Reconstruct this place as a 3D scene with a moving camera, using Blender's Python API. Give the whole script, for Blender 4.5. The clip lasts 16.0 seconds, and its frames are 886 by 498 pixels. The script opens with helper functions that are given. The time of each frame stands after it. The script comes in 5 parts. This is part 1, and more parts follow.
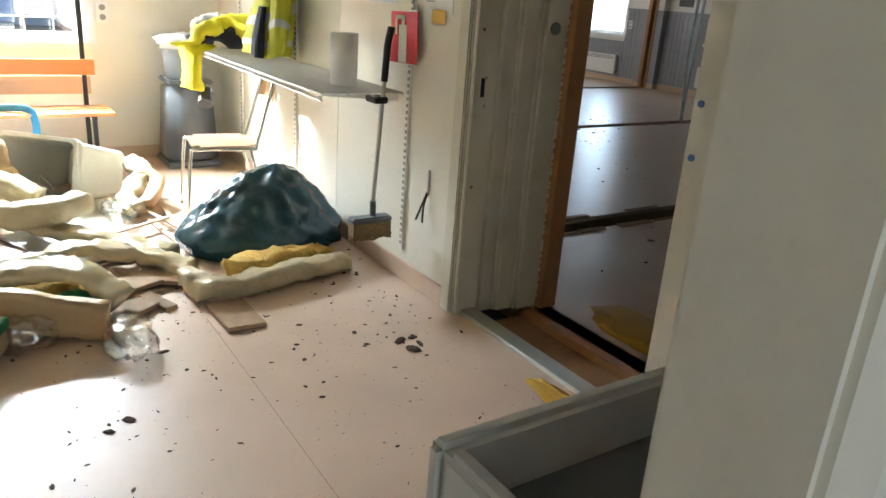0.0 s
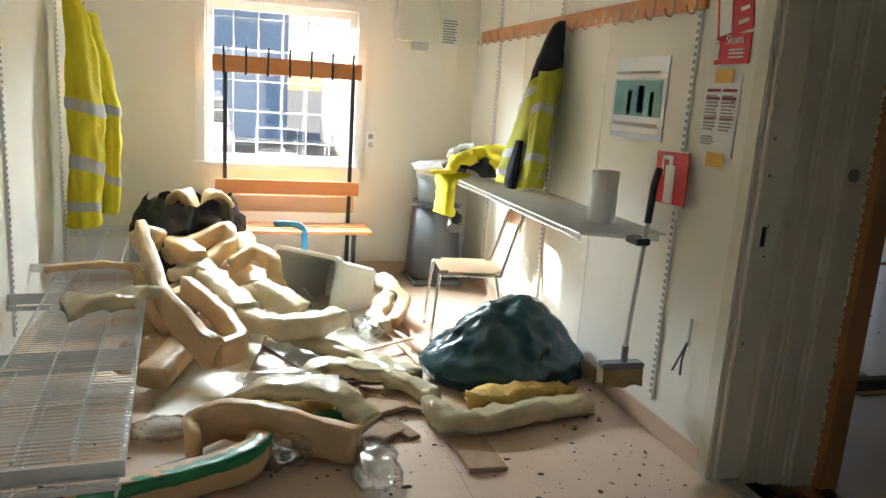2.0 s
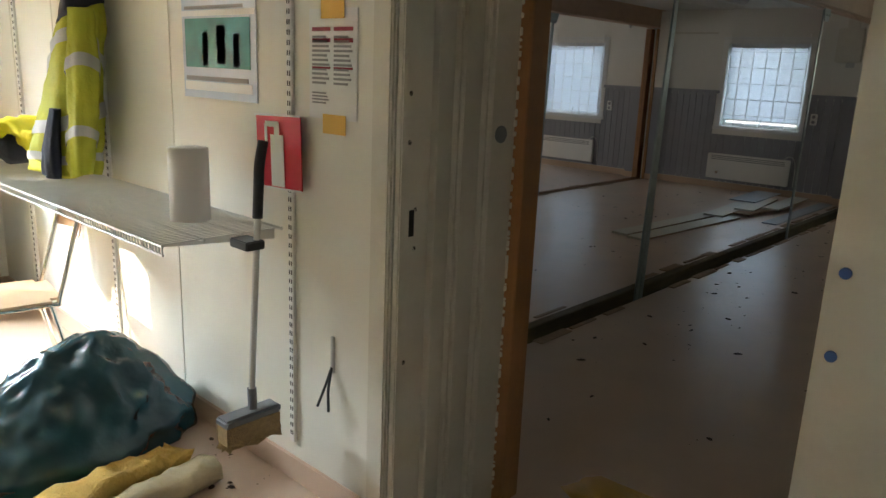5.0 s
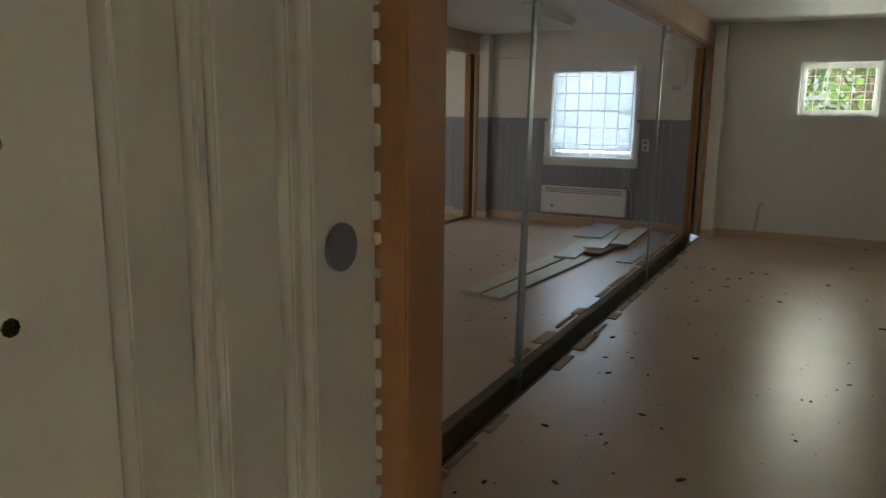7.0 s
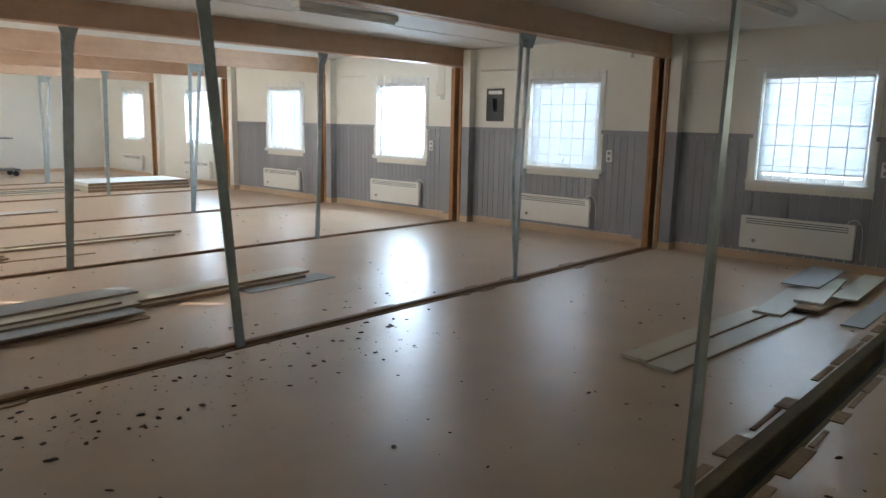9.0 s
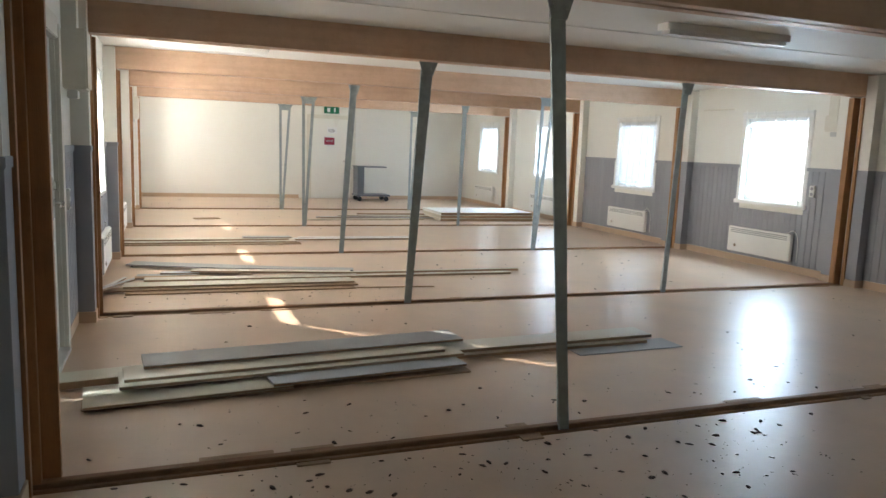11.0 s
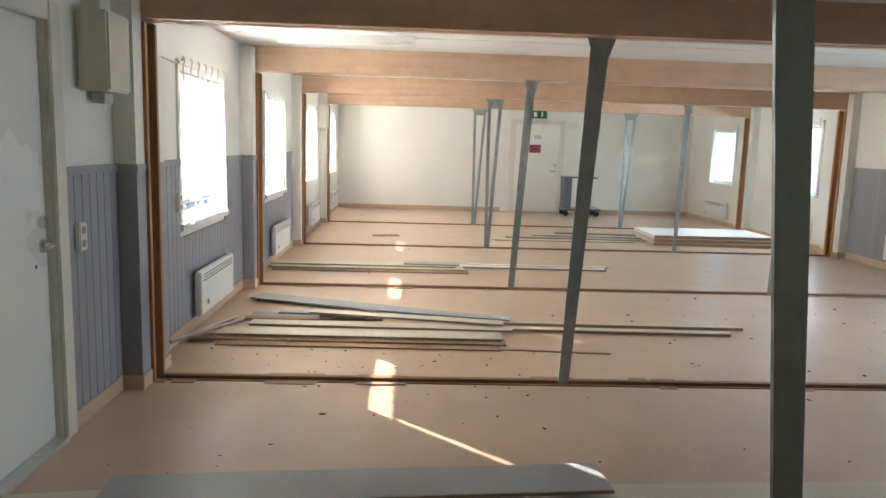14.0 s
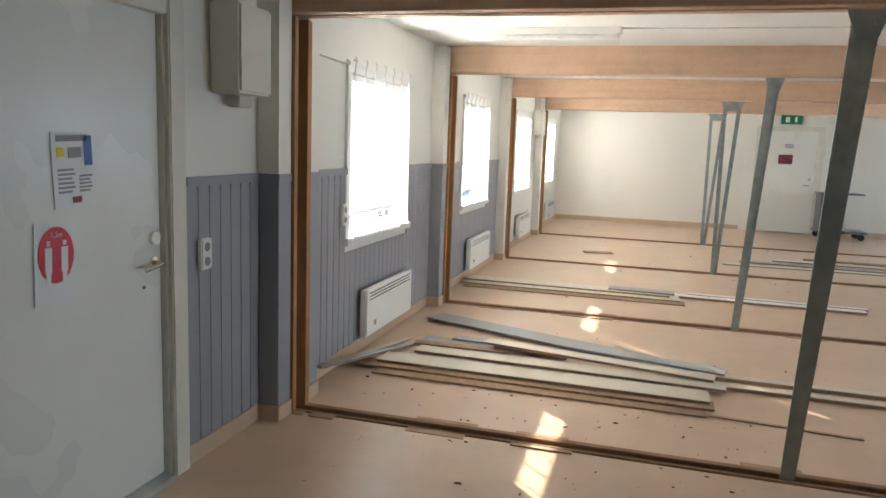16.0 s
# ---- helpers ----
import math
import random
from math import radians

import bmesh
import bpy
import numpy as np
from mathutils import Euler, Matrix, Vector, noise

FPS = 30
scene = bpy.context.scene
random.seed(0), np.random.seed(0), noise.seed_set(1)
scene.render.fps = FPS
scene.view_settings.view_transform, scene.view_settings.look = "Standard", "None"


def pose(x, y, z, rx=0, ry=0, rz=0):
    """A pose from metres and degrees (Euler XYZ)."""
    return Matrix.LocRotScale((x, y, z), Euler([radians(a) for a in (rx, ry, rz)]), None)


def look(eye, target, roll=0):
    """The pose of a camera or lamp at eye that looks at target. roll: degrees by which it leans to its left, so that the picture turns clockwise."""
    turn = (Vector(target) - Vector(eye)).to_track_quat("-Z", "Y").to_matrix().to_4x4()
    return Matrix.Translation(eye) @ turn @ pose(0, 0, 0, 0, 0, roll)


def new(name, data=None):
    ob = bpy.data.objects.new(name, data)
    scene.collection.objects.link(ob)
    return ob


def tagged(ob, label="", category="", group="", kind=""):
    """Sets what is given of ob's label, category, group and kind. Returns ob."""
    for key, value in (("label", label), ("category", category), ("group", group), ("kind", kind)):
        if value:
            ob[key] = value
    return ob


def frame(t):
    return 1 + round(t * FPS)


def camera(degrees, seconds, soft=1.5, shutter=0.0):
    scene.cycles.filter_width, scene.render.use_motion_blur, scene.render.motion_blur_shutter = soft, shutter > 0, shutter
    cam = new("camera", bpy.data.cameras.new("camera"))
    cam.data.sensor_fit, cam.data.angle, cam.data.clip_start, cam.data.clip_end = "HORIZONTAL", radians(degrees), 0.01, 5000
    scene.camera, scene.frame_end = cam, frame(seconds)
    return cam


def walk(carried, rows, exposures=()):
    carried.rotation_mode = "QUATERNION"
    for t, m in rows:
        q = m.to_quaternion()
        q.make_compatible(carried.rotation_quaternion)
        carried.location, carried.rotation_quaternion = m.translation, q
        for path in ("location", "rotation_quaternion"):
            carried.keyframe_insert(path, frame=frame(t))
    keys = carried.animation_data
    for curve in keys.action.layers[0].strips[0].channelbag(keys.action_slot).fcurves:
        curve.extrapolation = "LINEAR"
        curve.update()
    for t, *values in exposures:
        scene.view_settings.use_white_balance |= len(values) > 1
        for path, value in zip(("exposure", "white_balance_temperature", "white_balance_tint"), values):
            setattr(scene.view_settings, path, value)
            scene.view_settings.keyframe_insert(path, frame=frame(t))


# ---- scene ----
cam = camera(62.8, 16.0)
PATH = [
    (0, (0.073, 0.009, 1.434), (1.132, 1.57, 0.769), 4.2),
    (0.5, (0.058, 0.072, 1.467), (0.948, 1.753, 0.849), 4.3),
    (1, (0.025, 0.169, 1.482), (0.757, 1.947, 0.931), 4.1),
    (1.5, (-0.016, 0.217, 1.493), (0.597, 2.061, 1.019), 4.0),
    (2, (-0.035, 0.228, 1.518), (0.517, 2.106, 1.106), 3.8),
    (2.5, (-0.057, 0.273, 1.526), (0.504, 2.155, 1.149), 3.7),
    (3, (-0.064, 0.352, 1.527), (0.587, 2.206, 1.151), 3.7),
    (3.5, (-0.024, 0.452, 1.524), (0.787, 2.234, 1.117), 3.4),
    (4, (0.079, 0.617, 1.495), (1.107, 2.275, 1.055), 3.2),
    (4.5, (0.272, 0.858, 1.497), (1.521, 2.349, 1.03), 2.8),
    (5, (0.452, 1.074, 1.504), (1.89, 2.38, 1.029), 2.4),
    (5.2, (0.525, 1.171, 1.52), (2.031, 2.399, 1.05), 2.3),
    (7.3, (1.817, 2.114, 1.455), (3.558, 3.026, 1.087), 0.6),
    (7.5, (1.945, 2.154, 1.45), (3.679, 3.08, 1.08), 0.5),
    (8, (2.286, 2.218, 1.455), (3.971, 3.228, 1.082), 0.8),
    (8.5, (2.524, 2.311, 1.454), (4.127, 3.45, 1.086), 1.0),
    (9, (2.767, 2.44, 1.468), (4.218, 3.772, 1.123), 1.1),
    (9.5, (2.952, 2.538, 1.478), (4.211, 4.059, 1.159), 1.4),
    (10, (3.121, 2.664, 1.492), (4.168, 4.343, 1.2), 1.7),
    (10.2, (3.148, 2.747, 1.48), (4.114, 4.476, 1.197), 1.9),
    (12.3, (3.515, 4.094, 1.539), (3.98, 6.016, 1.242), 1.4),
    (12.5, (3.579, 4.225, 1.542), (4.02, 6.153, 1.246), 1.3),
    (13, (3.817, 4.519, 1.57), (4.195, 6.461, 1.278), 1.2),
    (13.5, (4.111, 4.791, 1.572), (4.354, 6.754, 1.282), 1.2),
    (14, (4.33, 5.017, 1.575), (4.419, 6.995, 1.288), 1.7),
    (14.5, (4.514, 5.227, 1.589), (4.377, 7.203, 1.309), 2.0),
    (15, (4.707, 5.426, 1.599), (4.344, 7.373, 1.319), 2.3),
    (15.5, (4.732, 5.623, 1.6), (4.217, 7.535, 1.32), 2.3),
    (16, (4.618, 5.913, 1.599), (4.08, 7.818, 1.31), 2.1),
]
EXPOSURES = [(0, 1.6), (0.5, 1.5), (1.5, 1.15), (2.5, 0.9), (3.5, 0.85), (4.5, 1.15), (5.2, 1.3), (7.3, 2.15), (8.5, 2.3), (10.2, 2.35), (13, 2.3), (16, 2.1)]
walk(cam, [(t, look(eye, target, roll)) for t, eye, target, roll in PATH], EXPOSURES)

# ---- light ----
SUN_EL, SUN_DIR = radians(23), (1.0, -1.0)
world = bpy.data.worlds.new("sky")
scene.world = world
world.use_nodes = True
wn = world.node_tree
sky = wn.nodes.new("ShaderNodeTexSky")
sky.sky_type, sky.sun_disc, sky.sun_elevation, sky.sun_rotation = "NISHITA", False, SUN_EL, radians(-45)
wn.links.new(sky.outputs[0], wn.nodes["Background"].inputs[0])
wn.nodes["Background"].inputs[1].default_value = 0.13
sun_data = bpy.data.lights.new("sun", "SUN")
sun_data.energy, sun_data.angle, sun_data.color = 5.0, radians(0.53), (1.0, 0.93, 0.82)
sun = new("sun", sun_data)
sun.matrix_world = look((0, 0, 30), (math.cos(SUN_EL) * 0.7071, -math.cos(SUN_EL) * 0.7071, 30 - math.sin(SUN_EL)))


def stand_in_lamp(x, y, z, tx, ty, w, h, power, color):
    d = bpy.data.lights.new("window_daylight", "AREA")
    d.shape, d.size, d.size_y, d.energy, d.color = "RECTANGLE", w, h, power, color
    o = new("window_daylight", d)
    o.matrix_world = look((x, y, z), (tx, ty, z))


YS = [3.45, 6.5, 9.7, 12.9, 16.1, 19.3]
LEFT_WINDOWS = [11.30, 14.50, 17.75, 20.95]
RIGHT_WINDOWS = [4.82, 7.92, 11.03, 14.20, 17.40, 20.60]
for y in LEFT_WINDOWS:
    stand_in_lamp(2.05, y, 1.5, 9, y, 1.2, 1.3, 95, (1.0, 0.97, 0.92))
for y in RIGHT_WINDOWS:
    stand_in_lamp(11.5, y, 1.5, 2, y, 1.2, 1.3, 40 if y in (11.03, 17.40) else 18, (0.60, 0.80, 1.0))
stand_in_lamp(11.5, 2.05, 1.75, 2, 2.05, 0.8, 0.7, 9, (0.93, 1.0, 0.85))
d = bpy.data.lights.new("window_daylight", "AREA")
d.shape, d.size, d.size_y, d.energy, d.color = "RECTANGLE", 2.4, 1.1, 1250, (0.78, 0.91, 1.0)
new("window_daylight", d).matrix_world = look((0.1, 7.5, 2.95), (0.9, 2.6, 0.8))
# weak fill lamp added behind the entry, outside an unseen doorway, no window there
stand_in_lamp(0.0, -2.0, 1.3, 0.0, 5.0, 1.0, 1.9, 4, (0.86, 0.95, 1.0))

# ---- materials ----
def mat(name, color, rough=0.6, metal=0.0, var=0.12, scale=6.0, bump=0.15, bscale=60.0, stretch=(1, 1, 1), spots=0.0, spot_color=(0.1, 0.07, 0.05), island=0.0, trans=0.0, coat=0.0, dscale=3.0):
    m = bpy.data.materials.new(name)
    m.use_nodes = True
    t = m.node_tree
    b = t.nodes["Principled BSDF"]
    b.inputs["Roughness"].default_value, b.inputs["Metallic"].default_value = rough, metal
    b.inputs["Coat Weight"].default_value = coat
    tc = t.nodes.new("ShaderNodeTexCoord")
    mp = t.nodes.new("ShaderNodeMapping")
    mp.inputs["Scale"].default_value = stretch
    t.links.new(tc.outputs["Object"], mp.inputs[0])
    big = t.nodes.new("ShaderNodeTexNoise")
    big.inputs["Scale"].default_value, big.inputs["Detail"].default_value = scale, 3
    t.links.new(mp.outputs[0], big.inputs["Vector"])
    ramp = t.nodes.new("ShaderNodeValToRGB")
    ramp.color_ramp.elements[0].position, ramp.color_ramp.elements[1].position = 0.1, 0.9
    ramp.color_ramp.elements[0].color = (*[c * (1 - var) for c in color], 1)
    ramp.color_ramp.elements[1].color = (*[min(1, c * (1 + var)) for c in color], 1)
    t.links.new(big.outputs[0], ramp.inputs[0])
    out = ramp.outputs[0]
    if spots:
        sp = t.nodes.new("ShaderNodeTexNoise")
        sp.inputs["Scale"].default_value, sp.inputs["Detail"].default_value, sp.inputs["Roughness"].default_value = dscale, 9, 0.75
        t.links.new(tc.outputs["Object"], sp.inputs["Vector"])
        r2 = t.nodes.new("ShaderNodeValToRGB")
        r2.color_ramp.elements[0].position, r2.color_ramp.elements[1].position = 0.45, 0.85
        mix = t.nodes.new("ShaderNodeMixRGB")
        mul = t.nodes.new("ShaderNodeMath")
        mul.operation = "MULTIPLY"
        mul.inputs[1].default_value = spots
        t.links.new(sp.outputs[0], r2.inputs[0])
        t.links.new(r2.outputs[0], mul.inputs[0])
        t.links.new(mul.outputs[0], mix.inputs[0])
        t.links.new(out, mix.inputs[1])
        mix.inputs[2].default_value = (*spot_color, 1)
        out = mix.outputs[0]
    if island:
        info = t.nodes.new("ShaderNodeObjectInfo")
        hsv = t.nodes.new("ShaderNodeHueSaturation")
        rng = t.nodes.new("ShaderNodeMapRange")
        rng.inputs[3].default_value, rng.inputs[4].default_value = 1 - island, 1 + island
        t.links.new(info.outputs["Random"], rng.inputs[0])
        t.links.new(rng.outputs[0], hsv.inputs["Value"])
        t.links.new(out, hsv.inputs["Color"])
        out = hsv.outputs[0]
    t.links.new(out, b.inputs["Base Color"])
    fine = t.nodes.new("ShaderNodeTexNoise")
    fine.inputs["Scale"].default_value, fine.inputs["Detail"].default_value = bscale, 4
    t.links.new(mp.outputs[0], fine.inputs["Vector"])
    if bump:
        bp = t.nodes.new("ShaderNodeBump")
        bp.inputs["Strength"].default_value, bp.inputs["Distance"].default_value = bump, 0.01
        t.links.new(fine.outputs[0], bp.inputs["Height"])
        t.links.new(bp.outputs[0], b.inputs["Normal"])
    rr = t.nodes.new("ShaderNodeMapRange")
    rr.inputs[3].default_value, rr.inputs[4].default_value = max(0.03, rough * 0.85), min(1, rough * 1.15)
    t.links.new(big.outputs[0], rr.inputs[0])
    t.links.new(rr.outputs[0], b.inputs["Roughness"])
    if trans:
        tr = t.nodes.new("ShaderNodeBsdfTranslucent")
        t.links.new(out, tr.inputs[0])
        ms = t.nodes.new("ShaderNodeMixShader")
        ms.inputs[0].default_value = trans
        t.links.new(b.outputs[0], ms.inputs[1])
        t.links.new(tr.outputs[0], ms.inputs[2])
        t.links.new(ms.outputs[0], t.nodes["Material Output"].inputs[0])
    return m


def glass_mat(name, color=(1, 1, 1), rough=0.0, alpha=0.12):
    m = bpy.data.materials.new(name)
    m.use_nodes = True
    t = m.node_tree
    t.nodes.remove(t.nodes["Principled BSDF"])
    tr, gl, mx = t.nodes.new("ShaderNodeBsdfTransparent"), t.nodes.new("ShaderNodeBsdfGlossy"), t.nodes.new("ShaderNodeMixShader")
    tr.inputs[0].default_value = (*color, 1)
    gl.inputs["Roughness"].default_value = rough
    mx.inputs[0].default_value = alpha
    t.links.new(tr.outputs[0], mx.inputs[1])
    t.links.new(gl.outputs[0], mx.inputs[2])
    t.links.new(mx.outputs[0], t.nodes["Material Output"].inputs[0])
    return m


M = {}
M["lino"] = mat("beige_linoleum", (0.60, 0.43, 0.305), 0.33, var=0.13, scale=2.2, bump=0.06, bscale=9, spots=0.22, spot_color=(0.34, 0.23, 0.15), dscale=1.6)
M["lino_room"] = mat("pink_beige_linoleum", (0.62, 0.45, 0.335), 0.40, var=0.12, scale=2.6, bump=0.04, bscale=30, spots=0.18, spot_color=(0.36, 0.25, 0.17), dscale=2.2)
M["cream"] = mat("cream_wall_panel", (0.80, 0.775, 0.69), 0.5, var=0.03, scale=1.3, bump=0.05, bscale=90)
M["white"] = mat("white_wall_paint", (0.80, 0.78, 0.71), 0.55, var=0.025, scale=1.2, bump=0.06, bscale=120)
M["ceil"] = mat("white_ceiling_board", (0.78, 0.77, 0.73), 0.7, var=0.03, scale=1.0, bump=0.05)
M["grey"] = mat("grey_painted_boards", (0.30, 0.305, 0.33), 0.45, var=0.04, scale=3, bump=0.06, bscale=50, stretch=(1, 1, 0.15), island=0.05)
M["doorpaint"] = mat("white_gloss_door", (0.80, 0.79, 0.73), 0.28, var=0.03, scale=1.5, bump=0.03, bscale=30)
M["frame"] = mat("off_white_trim", (0.72, 0.69, 0.60), 0.45, var=0.05, scale=4, bump=0.05, spots=0.3, spot_color=(0.42, 0.34, 0.22), dscale=5)
M["winframe"] = mat("white_window_frame", (0.82, 0.81, 0.78), 0.4, var=0.03, scale=4, bump=0.03)
M["pine"] = mat("planed_pine_beam", (0.60, 0.40, 0.27), 0.5, var=0.16, scale=2.2, bump=0.12, bscale=40, stretch=(0.35, 6, 6), spots=0.5, spot_color=(0.34, 0.19, 0.10), dscale=5)
M["stud"] = mat("orange_aged_stud", (0.40, 0.19, 0.07), 0.5, var=0.25, scale=3, bump=0.15, bscale=40, stretch=(7, 7, 0.5), spots=0.6, spot_color=(0.18, 0.08, 0.03), dscale=6, island=0.12)
M["joist"] = mat("brown_floor_joist", (0.30, 0.16, 0.075), 0.65, var=0.3, scale=3, bump=0.3, bscale=40, stretch=(0.5, 7, 7), spots=0.6, spot_color=(0.07, 0.045, 0.03), dscale=5)
M["joistgreen"] = mat("mossy_floor_joist", (0.15, 0.11, 0.05), 0.85, var=0.35, scale=5, bump=0.4, bscale=30, stretch=(0.6, 6, 6), spots=0.7, spot_color=(0.06, 0.05, 0.03), dscale=6)
M["base"] = mat("beige_skirting", (0.60, 0.43, 0.29), 0.5, var=0.06, scale=5, bump=0.05, spots=0.25, dscale=5, spot_color=(0.4, 0.28, 0.18))
M["steel"] = mat("galvanised_steel", (0.36, 0.40, 0.40), 0.42, metal=0.75, var=0.22, scale=14, bump=0.06, spots=0.35, spot_color=(0.20, 0.21, 0.20), dscale=12)
M["alu"] = mat("worn_aluminium", (0.62, 0.62, 0.60), 0.38, metal=0.9, var=0.1, scale=12, bump=0.05)
M["chrome"] = mat("brushed_chrome", (0.68, 0.66, 0.62), 0.2, metal=1.0, var=0.05, bump=0.0)
M["heater"] = mat("white_heater_enamel", (0.82, 0.81, 0.77), 0.35, var=0.02, bump=0.02)
# Near-black: painted shade for gaps, slots and holes; also the strike plate
M["dark"] = mat("dark_recess_shade_and_plate", (0.03, 0.028, 0.025), 0.8, bump=0.1)
M["black"] = mat("black_steel", (0.025, 0.025, 0.027), 0.4, var=0.2, bump=0.05)
M["orangewood"] = mat("orange_lacquered_pine", (0.62, 0.25, 0.085), 0.35, var=0.2, scale=2.5, bump=0.05, bscale=40, stretch=(0.5, 8, 8), spots=0.3, spot_color=(0.36, 0.12, 0.04), dscale=4)
M["greyplastic"] = mat("grey_plastic", (0.145, 0.155, 0.17), 0.4, var=0.06, bump=0.05)
M["palegrey"] = mat("pale_grey_plastic", (0.55, 0.55, 0.52), 0.4, var=0.06, scale=4, bump=0.04, spots=0.2, dscale=5, spot_color=(0.3, 0.28, 0.24))
M["greybucket"] = mat("blue_grey_bucket", (0.33, 0.37, 0.41), 0.45, var=0.05, bump=0.03)
M["tealbag"] = mat("dark_teal_plastic_film", (0.018, 0.070, 0.090), 0.2, var=0.25, scale=9, bump=0.5, bscale=22)
M["blackbag"] = mat("black_plastic_film", (0.012, 0.012, 0.014), 0.22, var=0.2, bump=0.5, bscale=22)
M["tan"] = mat("tan_insulation_wrap", (0.56, 0.37, 0.185), 0.45, var=0.16, scale=9, bump=0.45, bscale=28, spots=0.45, spot_color=(0.40, 0.23, 0.09), dscale=7, island=0.12)
M["film"] = mat("clear_film_over_wool", (0.55, 0.47, 0.31), 0.2, var=0.22, scale=10, bump=0.7, bscale=26, spots=0.5, spot_color=(0.40, 0.28, 0.11), dscale=9, island=0.1)

M["wool"] = mat("yellow_mineral_wool", (0.62, 0.40, 0.10), 0.95, var=0.25, scale=16, bump=1.0, bscale=70)
M["green"] = mat("green_film_print", (0.02, 0.20, 0.07), 0.3, var=0.3, scale=14, bump=0.3, bscale=30)
M["hiviz"] = mat("fluorescent_yellow_fabric", (0.72, 0.64, 0.02), 0.75, var=0.14, scale=6, bump=0.45, bscale=45, trans=0.12)
M["hivizdull"] = mat("worn_fluorescent_fabric", (0.42, 0.42, 0.03), 0.8, var=0.18, scale=6, bump=0.45, bscale=45)
M["navy"] = mat("navy_fabric", (0.012, 0.014, 0.026), 0.85, var=0.2, bump=0.4, bscale=60)
M["reflex"] = mat("grey_reflective_tape", (0.42, 0.42, 0.41), 0.4, var=0.1, bump=0.15)
M["birch"] = mat("birch_plywood_seat", (0.62, 0.42, 0.26), 0.35, var=0.1, scale=3, bump=0.04, stretch=(0.6, 7, 7), bscale=30)
M["paper"] = mat("white_paper", (0.80, 0.80, 0.79), 0.5, var=0.02, bump=0.08, bscale=12)
M["sheet"] = mat("pale_blue_plastic_pocket", (0.58, 0.66, 0.76), 0.2, var=0.04, bump=0.12, bscale=12)
M["print"] = mat("grey_print", (0.30, 0.29, 0.30), 0.6, bump=0)
M["printred"] = mat("dark_red_print", (0.30, 0.03, 0.06), 0.5, bump=0)
M["red"] = mat("red_sign_enamel", (0.66, 0.02, 0.05), 0.35, var=0.04, bump=0.02)
M["signwhite"] = mat("sign_white", (0.82, 0.82, 0.80), 0.4, var=0.01, bump=0)
M["tape"] = mat("yellow_masking_tape", (0.75, 0.45, 0.08), 0.6, var=0.08, bump=0.1)
M["yellowprint"] = mat("yellow_sticker", (0.80, 0.66, 0.02), 0.4, var=0.05, bump=0)
M["teal"] = mat("teal_print", (0.03, 0.23, 0.21), 0.35, var=0.5, scale=9, bump=0)
M["bluewhite"] = mat("pale_blue_print", (0.40, 0.58, 0.70), 0.35, var=0.3, scale=14, bump=0)
M["bluestrap"] = mat("blue_strap", (0.02, 0.20, 0.36), 0.6, bump=0.2)
M["panelcream"] = mat("cream_wall_board", (0.66, 0.605, 0.49), 0.45, var=0.07, scale=3, bump=0.05, spots=0.35, spot_color=(0.44, 0.38, 0.26), dscale=3, island=0.08)
M["panelgrey"] = mat("grey_wall_board", (0.36, 0.37, 0.38), 0.42, var=0.07, scale=3, bump=0.05, spots=0.3, spot_color=(0.22, 0.2, 0.18), dscale=3, island=0.1)
M["chip"] = mat("chipboard_back", (0.36, 0.24, 0.15), 0.85, var=0.25, scale=30, bump=0.35, bscale=120, island=0.12)
M["lath"] = mat("raw_pine_lath", (0.66, 0.46, 0.32), 0.7, var=0.12, scale=3, bump=0.1, stretch=(0.5, 6, 6), island=0.1)
M["debris"] = mat("dark_brown_debris", (0.075, 0.045, 0.03), 0.9, var=0.4, scale=20, bump=0.4)
M["glue"] = mat("yellow_glue_residue", (0.50, 0.27, 0.015), 0.7, var=0.2, bump=0.3)
M["metalpanel"] = mat("cream_metal_jamb", (0.60, 0.57, 0.49), 0.4, var=0.05, scale=3, bump=0.04, spots=0.4, spot_color=(0.35, 0.30, 0.22), dscale=4)
M["blind"] = mat("white_blind_slat", (0.78, 0.80, 0.82), 0.4, var=0.02, bump=0, trans=0.015)
M["grille"] = mat("white_wire_grille", (0.78, 0.78, 0.75), 0.4, var=0.03, bump=0)
M["bristle"] = mat("straw_bristles", (0.30, 0.21, 0.10), 0.9, var=0.3, scale=60, bump=0.8, bscale=140)
M["bluecap"] = mat("blue_screw_cap", (0.06, 0.14, 0.42), 0.4, bump=0)
M["glass"] = glass_mat("window_glass", alpha=0.06)
M["whitefilm"] = glass_mat("crumpled_clear_film", (0.93, 0.93, 0.91), 0.18, 0.38)
M["asphalt"] = mat("gravel_yard", (0.30, 0.29, 0.28), 0.9, var=0.2, scale=2, bump=0.3)
M["carpaint"] = mat("silver_car_paint", (0.55, 0.57, 0.60), 0.3, metal=0.3, bump=0)
M["carglass"] = mat("dark_car_glass", (0.02, 0.025, 0.03), 0.1, bump=0)
M["tyre"] = mat("black_rubber", (0.02, 0.02, 0.02), 0.8, bump=0.1)
M["facade"] = mat("white_sheet_facade", (0.70, 0.71, 0.72), 0.6, var=0.04, bump=0.05)
M["bluefacade"] = mat("blue_grey_shed", (0.45, 0.56, 0.72), 0.7, var=0.2, bump=0.1)
M["leaf"] = mat("green_leaves", (0.10, 0.20, 0.035), 0.6, var=0.4, scale=3, bump=0.1, trans=0.4)
M["bark"] = mat("tree_bark", (0.12, 0.09, 0.06), 0.9, var=0.3, bump=0.5)
M["exit"] = mat("green_exit_sign", (0.01, 0.17, 0.08), 0.4, bump=0)
